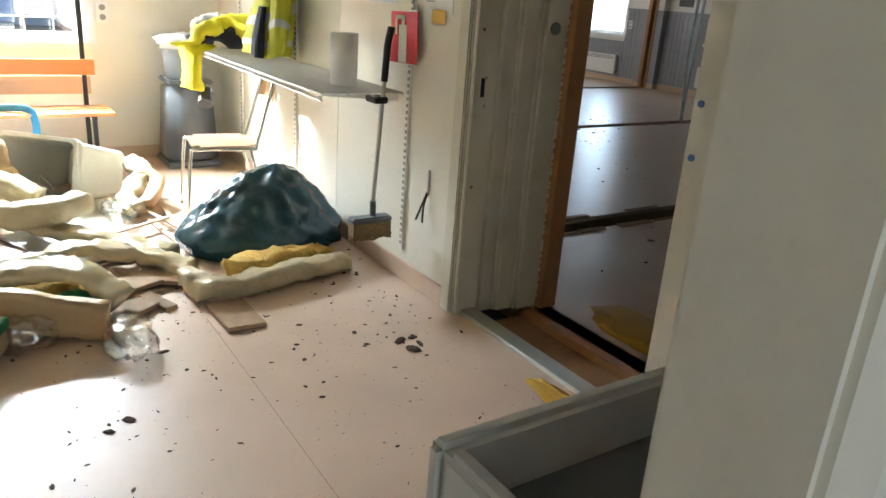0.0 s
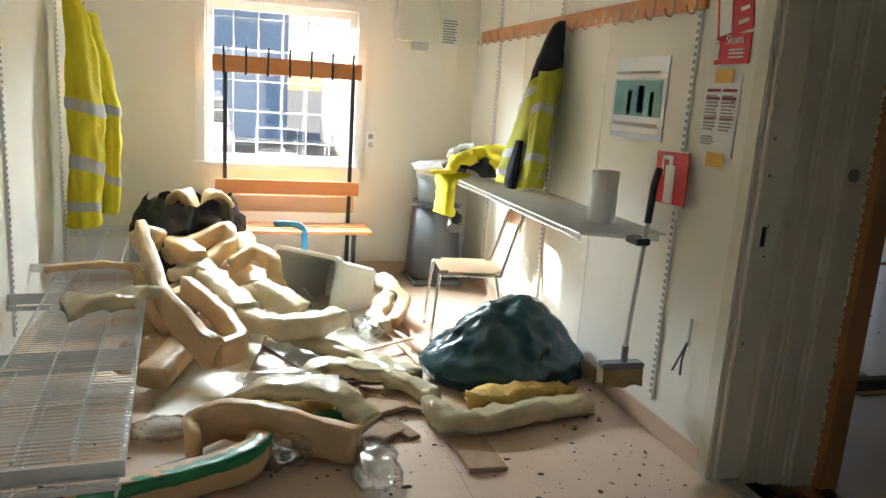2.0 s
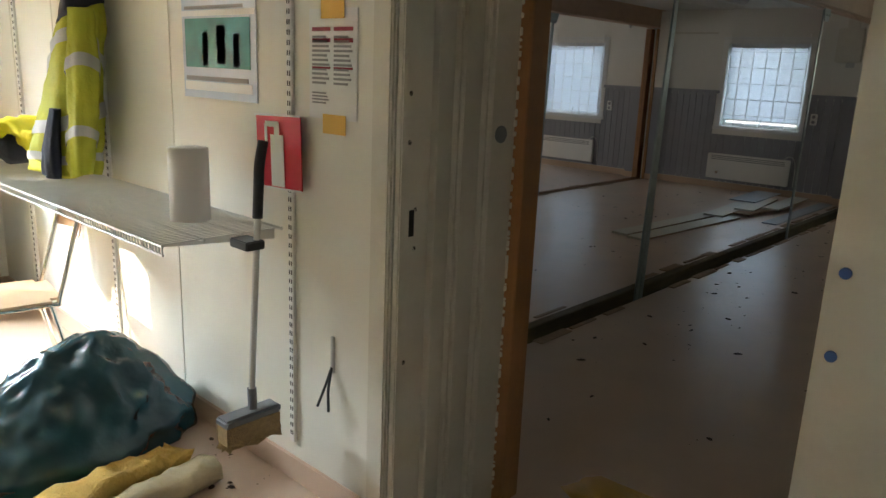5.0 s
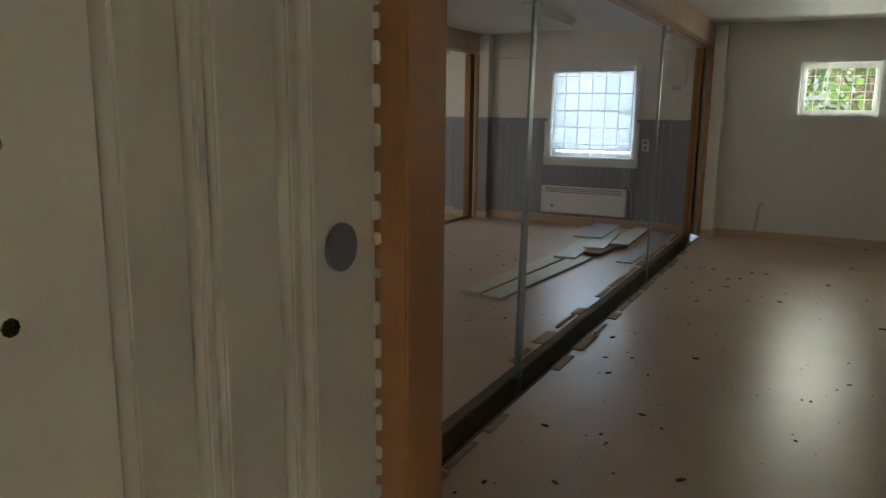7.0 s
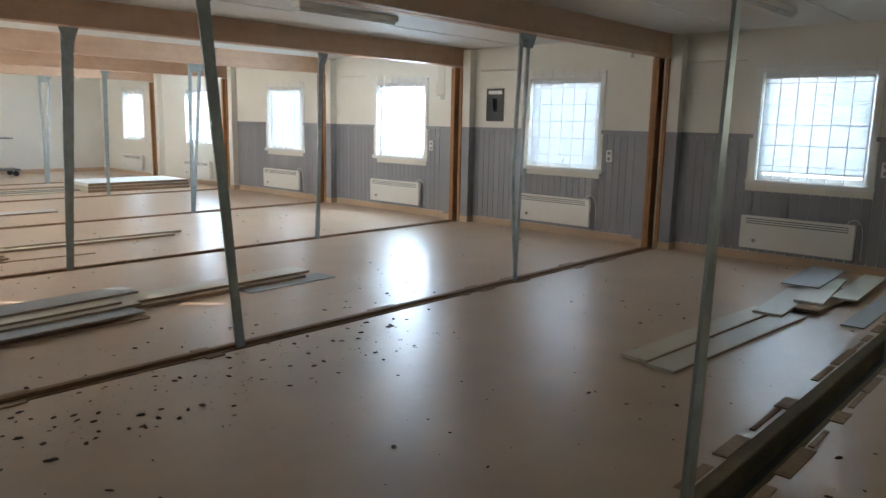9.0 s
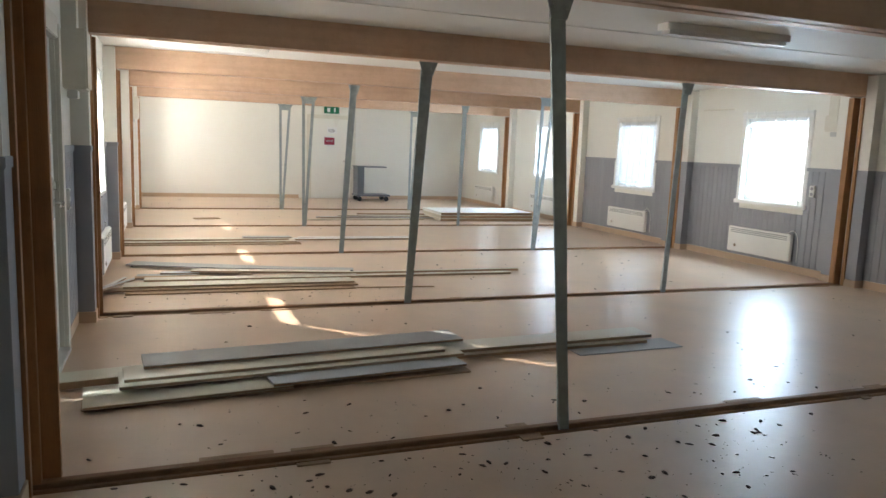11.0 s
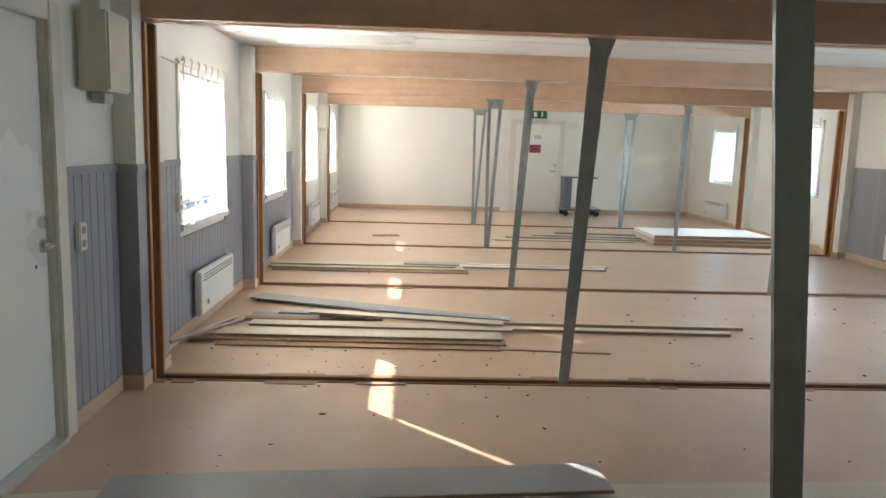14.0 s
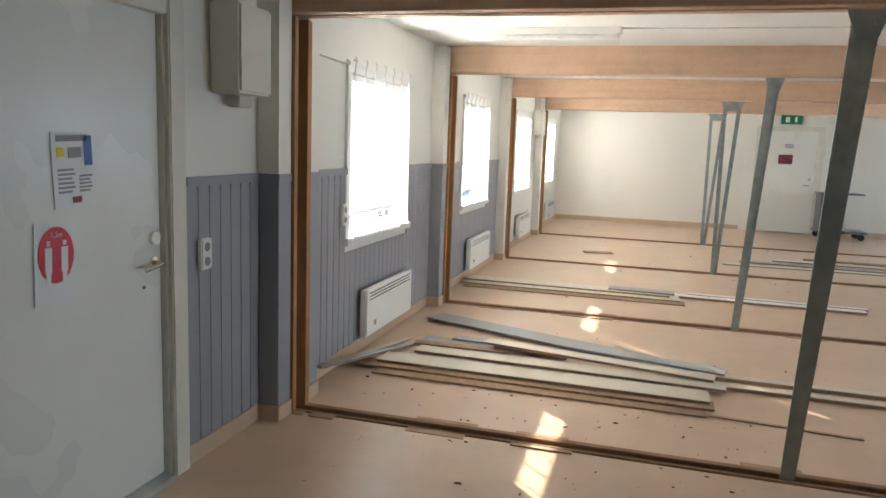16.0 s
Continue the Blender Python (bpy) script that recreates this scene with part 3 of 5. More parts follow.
hanger(12.9, 8.40, 8.52, 0.09, 0.015, w=0.05)
hanger(16.1, 5.5, 5.55, 0.09, 0.015, w=0.05)
hanger(16.1, 8.45, 8.5, 0.02, 0.004, w=0.055)
hanger(19.3, 5.56, 5.62, 0.10, 0.02, w=0.05)
hanger(19.3, 8.5, 8.58, 0.09, 0.02, w=0.05)


def socket(at, rz, gap_parent=None):
    t = thing("wall_socket", "white double wall socket", "socket", at, "", rz)
    part("plate", bm_box(0, -0.042, -0.075, 0.03, 0.042, 0.075, 0.006), "heater", t)
    for z in (-0.035, 0.035):
        part("outlet", bm_tube([(0.029, 0, z), (0.032, 0, z)], 0.022, 14), "print", t)
    return t


socket((XL + 0.014, 8.92, 1.03), 0)
socket((XL + 0.014, LEFT_WINDOWS[0] - 0.74, 1.08), 0)
socket((XR - 0.014, 4.10, 1.08), 180)
socket((XR - 0.014, 7.18, 1.08), 180)
socket((XR - 0.014, 10.3, 1.10), 180)


def wall_box(at, rz, w=0.42, h=0.42, d=0.17, label="cream ventilation box on the wall"):
    t = thing("ventilator_box", label, "ventilator", at, "ventilator boxes", rz)
    part("cover", bm_box(0, -w / 2, 0, d, w / 2, h, 0.012), "frame", t)
    part("duct", bm_box(0, -0.07, h, 0.1, 0.07, h + 0.3, 0.004), "frame", t)
    part("switch_box", bm_box(0.02, -0.03, -0.06, 0.09, 0.1, -0.004, 0.005), "palegrey", t)
    part("side_plate", bm_tube([(d * 0.6, w / 2, h * 0.55), (d * 0.6, w / 2 + 0.006, h * 0.55)], 0.05, 16), "signwhite", t)
    return t


wall_box((XL, 9.16, 1.80), 0, 0.30, 0.42)
wall_box((XR, 3.78, 1.82), 180, 0.3, 0.42)
wall_box((XR, 10.05, 1.86), 180, 0.2, 0.2, 0.12)
wall_box((XL, 18.9, 1.80), 0, 0.38, 0.42)
for y in (6.1, 9.25, 12.4):
    t = solo("cable_conduit", bm_tube([(XR - 0.012, y + 0.1, 2.2), (XR - 0.012, y - 0.55, 2.2)], 0.012, 8), "frame", "cream cable conduit on the wall", "conduit")
t = solo("cable_conduit", bm_tube([(XL + 0.012, YS[2] + 0.25, 2.13), (XL + 0.012, LEFT_WINDOWS[0] - 0.6, 2.11), (XL + 0.03, LEFT_WINDOWS[0] - 0.58, 2.15)], 0.008, 8), "frame", "cream cable conduit on the wall", "conduit")
solo("water_pipe", bm_tube(smooth_path([(XR - 0.03, 2.9, 0.05), (XR - 0.03, 2.75, 0.1), (XR - 0.03, 2.72, 0.4), (XR - 0.02, 2.68, 0.42)]), 0.014, 8), "palegrey", "grey pipe stub by the wall", "pipe")
pst = thing("poster", "small dark landscape poster on the wall", "poster", (XR - 0.004, 9.08, 1.72), "", 180)
part("sheet", bm_box(0, -0.16, -0.23, 0.003, 0.16, 0.23), "black", pst)
part("picture", bm_box(0.003, 0.003, -0.14, -0.15, 0.005, 0.14, 0.04), "bluewhite", pst)
part("caption_bar", bm_box(0.003, -0.12, 0.15, 0.005, 0.12, 0.2), "paper", pst)

# door to the yard in the west wall
def lever(parent, x, y, z, sg=1, length=0.12, dy=-1):
    part("door_handle", bm_tube(smooth_path([(x, y, z), (x + sg * 0.05, y, z), (x + sg * 0.06, y + dy * 0.03, z), (x + sg * 0.06, y + dy * length, z - 0.012)]), 0.010, 10), "chrome", parent, "chrome lever handle", True)
    part("rosette", bm_tube([(x, y, z), (x + sg * 0.012, y, z)], 0.027, 18), "chrome", parent)


d1 = tagged(new("door_1"), "closed white outer door with notices taped on", kind="structure")
part("leaf", bm_box(2.48, 7.61, 0.03, 2.53, 8.655, 2.10, 0.004), "doorpaint", d1)
part("casing", bm_box(2.44, 8.66, 0, 2.56, 8.70, 2.12, 0.004), "frame", d1)
part("casing", bm_box(2.55, 8.67, 0, 2.585, 8.78, 2.20, 0.006), "frame", d1)
part("casing", bm_box(2.44, 7.50, 0, 2.585, 7.588, 2.16, 0.006), "frame", d1)
part("casing", bm_box(2.55, 7.36, 0, 2.585, 7.52, 2.20, 0.006), "frame", d1)
part("casing", bm_box(2.47, 7.50, 2.10, 2.583, 8.665, 2.24, 0.006), "frame", d1)
part("threshold", bm_box(2.44, 7.61, 0, 2.60, 8.655, 0.028, 0.004), "alu", d1)
lever(d1, 2.53, 8.605, 1.03)
part("lock_cylinder", bm_tube([(2.53, 8.605, 1.14), (2.55, 8.605, 1.14)], 0.030, 18), "chrome", d1)
part("spy_dot", bm_tube([(2.53, 8.54, 0.93), (2.534, 8.54, 0.93)], 0.008, 10), "bluecap", d1)


def notice(name, label, at, rz, w, h, blocks, tilt=0, material="paper"):
    """A sheet on a wall facing +x; blocks: (y0, z0, y1, z1, material) as fractions."""
    t = tagged(new(name), label, "notice")
    t.matrix_world = pose(*at, 0, 0, rz) @ pose(0, 0, 0, tilt)
    b = bm_box(0.002, -w / 2, -h / 2, 0.0065, w / 2, h / 2, 0.0008)
    part("sheet", b, material, t)
    for y0, z0, y1, z1, mm in blocks:
        part("print_block", bm_box(0.0075, -w / 2 + w * y0, -h / 2 + h * z0, 0.0095, -w / 2 + w * y1, -h / 2 + h * z1), mm, t)
    return t


def lines(y0, y1, z0, z1, n, m="print"):
    return [(y0, z0 + (z1 - z0) * k / n, y0 + (y1 - y0) * (0.75 + 0.25 * ((k * 37) % 10) / 10), z0 + (z1 - z0) * (k + 0.5) / n, m) for k in range(n)]


notice("notice", "torn information notice taped to the white door", (2.53, 8.165, 1.45), 0, 0.215, 0.28, lines(0.1, 0.5, 0.2, 0.55, 6) + lines(0.58, 0.9, 0.2, 0.45, 5) + [(0.1, 0.88, 0.8, 0.96, "print"), (0.72, 0.55, 0.9, 0.95, "bluecap"), (0.1, 0.68, 0.25, 0.8, "yellowprint"), (0.35, 0.66, 0.65, 0.80, "print"), (0.4, 0.06, 0.6, 0.14, "printred")], 2)
nb = notice("notice", "white distance notice with red oval taped to the door", (2.53, 8.055, 1.11), 0, 0.195, 0.30, [], -2)
ov = bmesh.new()
bmesh.ops.create_cone(ov, cap_ends=True, segments=32, radius1=1, radius2=1, depth=0.002, matrix=pose(0.0085, 0, 0.03, 0, 90, 0) @ Matrix.Diagonal((0.105, 0.084, 1, 1)))
part("red_oval", ov, "red", nb)
for y in (-0.038, 0.038):
    fb = bm_box(0.0095, y - 0.016, 0.0 - 0.035, 0.0112, y + 0.016, 0.06, 0.0005)
    bm_box(0.0095, y - 0.010, -0.035 - 0.04, 0.0112, y + 0.010, -0.03, bm=fb)
    bm_box(0.0095, y - 0.008, 0.066, 0.0112, y + 0.008, 0.084, bm=fb)
    part("pictogram", fb, "signwhite", nb)


def lettering(text, size, material, m, parent=None, name="lettering"):
    c = bpy.data.curves.new(name, "FONT")
    c.body, c.size, c.extrude, c.align_x, c.align_y = text, size, 0.0006, "CENTER", "CENTER"
    tmp = bpy.data.objects.new(name, c)
    scene.collection.objects.link(tmp)
    dg = bpy.context.evaluated_depsgraph_get()
    me = bpy.data.meshes.new_from_object(tmp.evaluated_get(dg))
    bpy.data.objects.remove(tmp)
    me.materials.clear()
    me.materials.append(M[material])
    o = new(name, me)
    o.parent = parent
    o.matrix_basis = m
    return o


FACE_X = Matrix(((0, 0, 1, 0), (1, 0, 0, 0), (0, 1, 0, 0), (0, 0, 0, 1)))
lettering("1,5m", 0.028, "signwhite", Matrix.Translation((0.0105, 0, 0.105)) @ FACE_X, nb)

# far door
d2 = tagged(new("door_2"), "closed white door in the far end wall", kind="structure")
part("leaf", bm_box(6.78, YF - 0.035, 0.02, 7.84, YF - 0.004, 2.10, 0.004), "doorpaint", d2)
for bx in ((6.66, YF - 0.05, 0, 6.78, YF - 0.002, 2.2), (7.84, YF - 0.05, 0, 7.96, YF - 0.002, 2.2), (6.78, YF - 0.05, 2.10, 7.84, YF - 0.002, 2.2)):
    part("casing", bm_box(*bx, 0.005), "frame", d2)
part("door_handle", bm_tube([(7.74, YF - 0.035, 1.0), (7.74, YF - 0.09, 1.0), (7.62, YF - 0.09, 1.0)], 0.012, 8), "chrome", d2)
part("lock_cylinder", bm_tube([(7.74, YF - 0.035, 1.13), (7.74, YF - 0.055, 1.13)], 0.03, 14), "chrome", d2)
notice("notice", "white and crimson notices on the far door", (7.25, YF - 0.036, 1.52), -90, 0.3, 0.24, [(0.05, 0.1, 0.95, 0.9, "printred"), (0.2, 0.45, 0.8, 0.6, "signwhite")])
notice("notice", "white paper notice on the far door", (7.32, YF - 0.036, 1.80), -90, 0.26, 0.16, lines(0.1, 0.9, 0.2, 0.8, 4))
ex = thing("exit_sign", "green emergency exit sign with arrow", "sign", (7.3, YF - 0.03, 2.33))
part("plate", bm_box(-0.2, -0.02, -0.09, 0.2, 0.02, 0.09, 0.003), "exit", ex)
part("arrow", bm_box(0.06, -0.024, -0.05, 0.1, -0.019, 0.06), "signwhite", ex)
part("pictogram", bm_box(-0.12, -0.024, -0.055, -0.04, -0.019, 0.055), "signwhite", ex)

# ceiling lights in the hall
for x, y in ((9.2, 4.77), (7.5, 8.1), (3.7, 11.8)):
    t = thing("ceiling_light", "switched-off white ceiling strip light", "ceiling lamp", (x, y, ZC - 0.085), "hall ceiling lights")
    part("housing", bm_box(-0.62, -0.07, 0.03, 0.62, 0.07, 0.085, 0.006), "heater", t)
    part("diffuser", bm_box(-0.6, -0.055, 0.0, 0.6, 0.055, 0.03, 0.01), "tube", t)


# ---- stripped boards lying in the hall ----
def board(x, y, z, l, w, t, rz, material, label, ry=0.0, rx=0.0):
    b = bm_box(-l / 2, -w / 2, 0, l / 2, w / 2, t, 0.0015)
    o = tagged(new("wall_board", mesh_of("wall_board", b, material)), label, "board", "stripped boards")
    o.matrix_world = pose(x, y, z, rx, ry, rz)
    if t > 0.014:
        part("chipboard_core", bm_box(-l / 2 + 0.002, -w / 2 - 0.0012, 0.003, l / 2 - 0.002, w / 2 + 0.0012, t - 0.004), "chip", o)
    return o


CR, GY, CH = "cream-faced chipboard wall board lying on the floor", "grey-painted wall board lying on the floor", "bare brown chipboard strip lying on the floor"
# pile in the second bay, near
board(3.95, 7.56, 0.002, 2.35, 0.20, 0.012, 3, "chip", CH)
board(3.35, 7.59, 0.016, 1.15, 0.36, 0.018, 5, "panelcream", CR)
board(4.45, 7.67, 0.035, 1.30, 0.33, 0.018, 5, "panelgrey", GY)
board(4.05, 7.78, 0.055, 2.20, 0.30, 0.022, 5, "panelcream", CR)
board(4.00, 7.81, 0.079, 2.05, 0.26, 0.022, 5, "panelcream", CR)
board(4.15, 7.98, 0.103, 2.15, 0.27, 0.018, 4.5, "panelgrey", "grey wall board with a taped joint on top of the pile")
board(2.95, 7.92, 0.002, 0.85, 0.20, 0.05, 8, "panelcream", "short thick cream board by the door")
board(5.85, 7.98, 0.003, 1.9, 0.26, 0.028, 2, "panelcream", CR)
board(5.98, 8.02, 0.033, 1.8, 0.24, 0.026, 2.5, "panelcream", CR)
board(6.55, 7.84, 0.001, 0.95, 0.26, 0.006, 2, "panelgrey", GY)
# pile in the third bay
board(3.95, 10.55, 0.002, 2.2, 0.22, 0.012, -1, "chip", CH)
board(3.85, 10.62, 0.016, 2.5, 0.16, 0.014, -1, "chip", CH)
board(3.95, 10.72, 0.032, 2.25, 0.22, 0.022, -1, "panelcream", CR)
board(4.10, 11.0, 0.030, 2.2, 0.16, 0.022, -2, "panelcream", CR)
board(4.3, 11.2, 0.060, 1.7, 0.13, 0.02, -11, "panelcream", CR)
board(3.35, 11.35, 0.002, 0.9, 0.32, 0.008, -6, "panelgrey", GY)
board(4.15, 11.5, 0.003, 2.0, 0.12, 0.02, -3, "panelgrey", GY)
board(3.9, 11.75, 0.028, 2.3, 0.24, 0.012, -20, "panelgrey", GY)
board(4.6, 11.45, 0.045, 1.3, 0.16, 0.012, -14, "panelgrey", GY)
board(3.75, 11.33, 0.032, 0.42, 0.10, 0.03, -3, "panelgrey", GY)
board(3.5, 11.30, 0.014, 1.2, 0.10, 0.012, 2, "chip", CH)
board(6.1, 11.25, 0.002, 2.4, 0.08, 0.03, -1, "panelcream", "long pale batten lying on the floor")
board(6.0, 11.05, 0.002, 2.2, 0.09, 0.028, -1.5, "panelcream", "long pale batten lying on the floor")
board(5.3, 10.45, 0.001, 1.2, 0.03, 0.008, -5, "chip", "thin brown lath lying on the floor")
board(2.80, 10.85, 0.04, 1.6, 0.05, 0.02, 78, "panelgrey", "grey batten leaning low by the wall", 6)
board(2.74, 11.0, 0.02, 1.7, 0.04, 0.02, 82, "alu", "thin aluminium strip by the wall", 5)
# fourth and fifth bays
board(3.85, 13.85, 0.002, 2.4, 0.2, 0.012, 0, "chip", CH)
board(3.8, 14.0, 0.016, 2.4, 0.28, 0.02, 0, "panelcream", CR)
board(3.75, 14.08, 0.038, 2.3, 0.22, 0.02, -0.5, "panelcream", CR)
board(4.6, 14.1, 0.060, 0.7, 0.18, 0.015, -2, "panelgrey", GY)
board(5.9, 14.2, 0.002, 1.9, 0.12, 0.03, -1, "signwhite", "long white batten lying on the floor")
board(6.0, 14.35, 0.002, 1.8, 0.08, 0.03, -1, "signwhite", "long white batten lying on the floor")
for k in range(6):
    board(6.9 + 0.25 * k, 17.1 + 0.18 * k, 0.002 + 0.018 * (k % 2), 2.4, 0.14, 0.018, (-1) ** k * 2, ("panelcream", "panelgrey", "chip")[k % 3], (CR, GY, CH)[k % 3])
board(3.9, 17.3, 0.002, 0.45, 0.2, 0.012, 12, "chip", CH)
big = []
for k in range(3):
    board(9.4, 17.35 + 0.03 * k, 0.002 + 0.06 * k, 2.05, 1.15, 0.055, -2 + k, "panelcream" if k < 2 else "signwhite", "thick white sandwich panel in a stack on the floor")
# first bay, by the joint
board(7.82, 4.46, 0.002, 1.95, 0.18, 0.022, -4, "panelcream", CR)
board(7.78, 4.24, 0.002, 2.0, 0.19, 0.022, -4.5, "panelcream", CR)
board(9.2, 4.34, 0.026, 1.3, 0.22, 0.02, 4, "panelcream", CR)
board(9.45, 4.10, 0.026, 1.1, 0.20, 0.02, -2, "chip", CH)
board(9.7, 4.22, 0.048, 1.2, 0.22, 0.02, 6, "panelcream", CR)
board(10.2, 4.42, 0.070, 1.1, 0.32, 0.012, 3, "panelgrey", GY)
board(10.1, 4.0, 0.048, 1.3, 0.2, 0.02, 2, "panelcream", CR)
board(9.8, 3.74, 0.002, 2.1, 0.16, 0.012, 0, "panelgrey", GY)

# trolley at the far wall
t = thing("hand_trolley", "grey hand trolley with folded handle by the far wall", "trolley", (8.25, 21.85, 0))
part("platform", bm_box(-0.45, -0.28, 0.13, 0.45, 0.28, 0.18, 0.01), "greyplastic", t)
part("column", bm_box(-0.42, -0.25, 0.18, -0.25, 0.25, 0.9, 0.01), "greyplastic", t)
part("handle", bm_box(-0.45, -0.25, 0.88, 0.35, 0.25, 0.91, 0.01), "greyplastic", t)
for x in (-0.36, 0.36):
    for y in (-0.22, 0.22):
        part("wheel", bm_tube([(x, y - 0.02, 0.065), (x, y + 0.02, 0.065)], 0.062, 14), "tyre", t)

# crumbs and chips of debris on the floors
def crumbs(name, label, regions, seed):
    rnd = random.Random(seed)
    b = bmesh.new()
    for x0, x1, y0, y1, n, smax in regions:
        for _ in range(n):
            x, y = rnd.uniform(x0, x1), rnd.uniform(y0, y1)
            s = 0.75 * smax * rnd.random() ** 3.5 + 0.003
            a = rnd.uniform(0, 6.28)
            c, d = math.cos(a), math.sin(a)
            l, w, h = s, s * rnd.uniform(0.35, 0.8), s * rnd.uniform(0.12, 0.4)
            base = [(-l, -w * 0.6), (-l * 0.3, -w), (l * 0.8, -w * 0.5), (l, w * 0.4), (l * 0.1, w), (-l * 0.8, w * 0.5)]
            lo = [b.verts.new((x + p * c - q * d, y + p * d + q * c, 0.001)) for p, q in base]
            hi = [b.verts.new((x + 0.6 * (p * c - q * d), y + 0.6 * (p * d + q * c), 0.001 + h * rnd.uniform(0.5, 1.1))) for p, q in base]
            for k in range(6):
                b.faces.new((lo[k], lo[(k + 1) % 6], hi[(k + 1) % 6], hi[k]))
            b.faces.new(hi)
    o = solo(name, b, "debris", label, "debris")
    o["kind"] = "stuff"


crumbs("floor_debris", "dark crumbs and chips scattered on the hall floor", [(2.7, 11, 3.5, 6.4, 260, 0.028), (2.7, 11, 0.2, 3.2, 240, 0.04), (4.0, 9, 2.6, 3.2, 90, 0.03), (3.0, 6.5, 5.6, 6.42, 330, 0.03), (3.0, 8, 6.6, 7.3, 130, 0.028), (2.8, 11, 6.7, 9.6, 170, 0.022), (2.8, 11, 9.8, 12.8, 170, 0.025), (2.8, 5.4, 9.8, 10.4, 60, 0.02), (2.8, 11, 13, 22, 220, 0.03), (3.2, 5.2, 9.0, 9.6, 25, 0.03)], 5)

# ---- the changing room: setting ----
RX0, RX1, RY1, RYB = -1.13, 1.905, 6.2, 0.33
DOOR_X0, DOOR_X1 = -0.52, 0.525
room_floor = structure("floor", bm_box(RX0, -0.1, -0.12, 1.93, RY1, 0.0), "lino_room", "pinkish beige linoleum floor strewn with rubbish")
structure("floor_threshold", bm_box(1.93, 1.36, -0.12, 2.02, 2.60, 0.018, 0.004), "alu", "worn aluminium threshold strip")
structure("trim", bm_box(2.02, 1.36, -0.12, 2.30, 2.5, -0.04), "joist", "bare wooden sill between the two floors")
structure("trim", bm_box(2.24, 1.36, -0.12, 2.40, 2.48, 0.0, 0.005), "stud", "bare wooden sill beam in the doorway")
structure("wall_east_room", wall_along_y(RX1, 2.0, RYB - 0.1, RY1 + 0.1, 2.5, [(1.415, 2.60, 0, 2.12)]), "cream", "cream panelled wall with rails and notices")
structure("wall_west_room", bm_box(RX0 - 0.1, RYB - 0.1, 0, RX0, RY1 + 0.1, 2.5), "cream", "cream panelled wall with hung workwear")
structure("wall_window_room", wall_along_x(RY1, RY1 + 0.12, RX0 - 0.1, 2.0, 2.5, [(-0.26, 0.90, 0.90, 2.12)]), "cream", "pale yellow wall with a barred window")
structure("wall_entry", wall_along_x(RYB - 0.1, RYB, RX0 - 0.1, 2.0, 2.5, [(DOOR_X0, DOOR_X1, 0, 2.1)]), "cream", "wall with the entry door")
structure("ceiling_room", bm_box(-1.3, -1.75, 2.42, 2.0, RY1 + 0.12, 2.52), "ceil", "white ceiling boards")
# vestibule behind the entry; its unseen outer doorway is added to admit light
structure("floor_vestibule", bm_box(-1.3, -1.75, -0.12, 2.0, -0.1, -0.001), "lino_room", "beige linoleum floor")
structure("wall_vestibule", bm_box(-1.3, -1.75, 0, -1.2, 0.23, 2.5), "cream", "plain cream wall")
structure("wall_vestibule", bm_box(1.9, -1.75, 0, 2.0, 0.23, 2.5), "cream", "plain cream wall")
structure("wall_vestibule", wall_along_x(-1.75, -1.65, -1.3, 2.0, 2.5, [(-0.5, 0.5, 0, 2.1)]), "cream", "unseen cream wall with an added outer doorway")
for y in (3.9, 4.5, 5.1, 5.7):
    structure("trim", bm_box(RX1 - 0.0025, y, 0.1, RX1 + 0.001, y + 0.006, 2.42), "frame", "panel joint")
for y in (1.4, 2.0, 2.6, 3.2, 3.8):
    structure("trim", bm_box(RX0 - 0.001, y, 0.1, RX0 + 0.003, y + 0.012, 2.42), "frame", "panel joint")
structure("baseboard", bm_box(RX1 - 0.014, 2.68, 0, RX1, RY1, 0.10, 0.004), "lino_room", "coved linoleum skirting")
structure("baseboard", bm_box(RX0, RY1 - 0.014, 0, RX1 - 0.014, RY1, 0.10, 0.004), "lino_room", "coved linoleum skirting")
structure("baseboard", bm_box(RX0, 0.15, 0, RX0 + 0.014, RY1 - 0.014, 0.10, 0.004), "lino_room", "coved linoleum skirting")

# opening between the rooms: jambs, metal lining, bare stud
dj = tagged(new("door_3"), "stripped opening between the rooms with bare jambs", kind="structure")
part("casing", bm_box(RX1 - 0.02, 2.60, 0, RX1, 2.68, 2.16, 0.006), "frame", dj)
part("casing", bm_box(RX1 + 0.001, 2.572, 0, 2.03, 2.597, 2.12, 0.004), "frame", dj)
for z in (0.62, 0.98, 1.30, 1.44, 1.1):
    part("screw_hole", bm_tube([(1.94 + 0.03 * (z * 7 % 1 > 0.5), 2.5755, z), (1.94 + 0.03 * (z * 7 % 1 > 0.5), 2.572, z)], 0.008, 8), "dark", dj)
part("strike_plate", bm_box(1.945, 2.570, 1.02, 1.965, 2.5755, 1.10), "dark", dj)
lining = bmesh.new()
for k, (xa, xb, yy) in enumerate(((2.03, 2.10, 2.60), (2.10, 2.115, 2.585), (2.115, 2.20, 2.575), (2.20, 2.215, 2.56), (2.215, 2.335, 2.545))):
    bm_box(xa, yy - 0.05, 0, xb, yy + 0.06, 2.2, 0.003, bm=lining)
part("metal_lining", lining, "metalpanel", dj, "ribbed cream metal lining with torn edge")
part("round_plug", bm_tube([(2.26, 2.494, 1.32), (2.26, 2.489, 1.32)], 0.027, 20), "greyplastic", dj)
part("stud", bm_box(2.335, 2.452, 0.0, 2.43, 2.60, 2.2, 0.003), "stud", dj, "orange aged wooden stud")
tb = bmesh.new()
rnd = random.Random(8)
z = 0.05
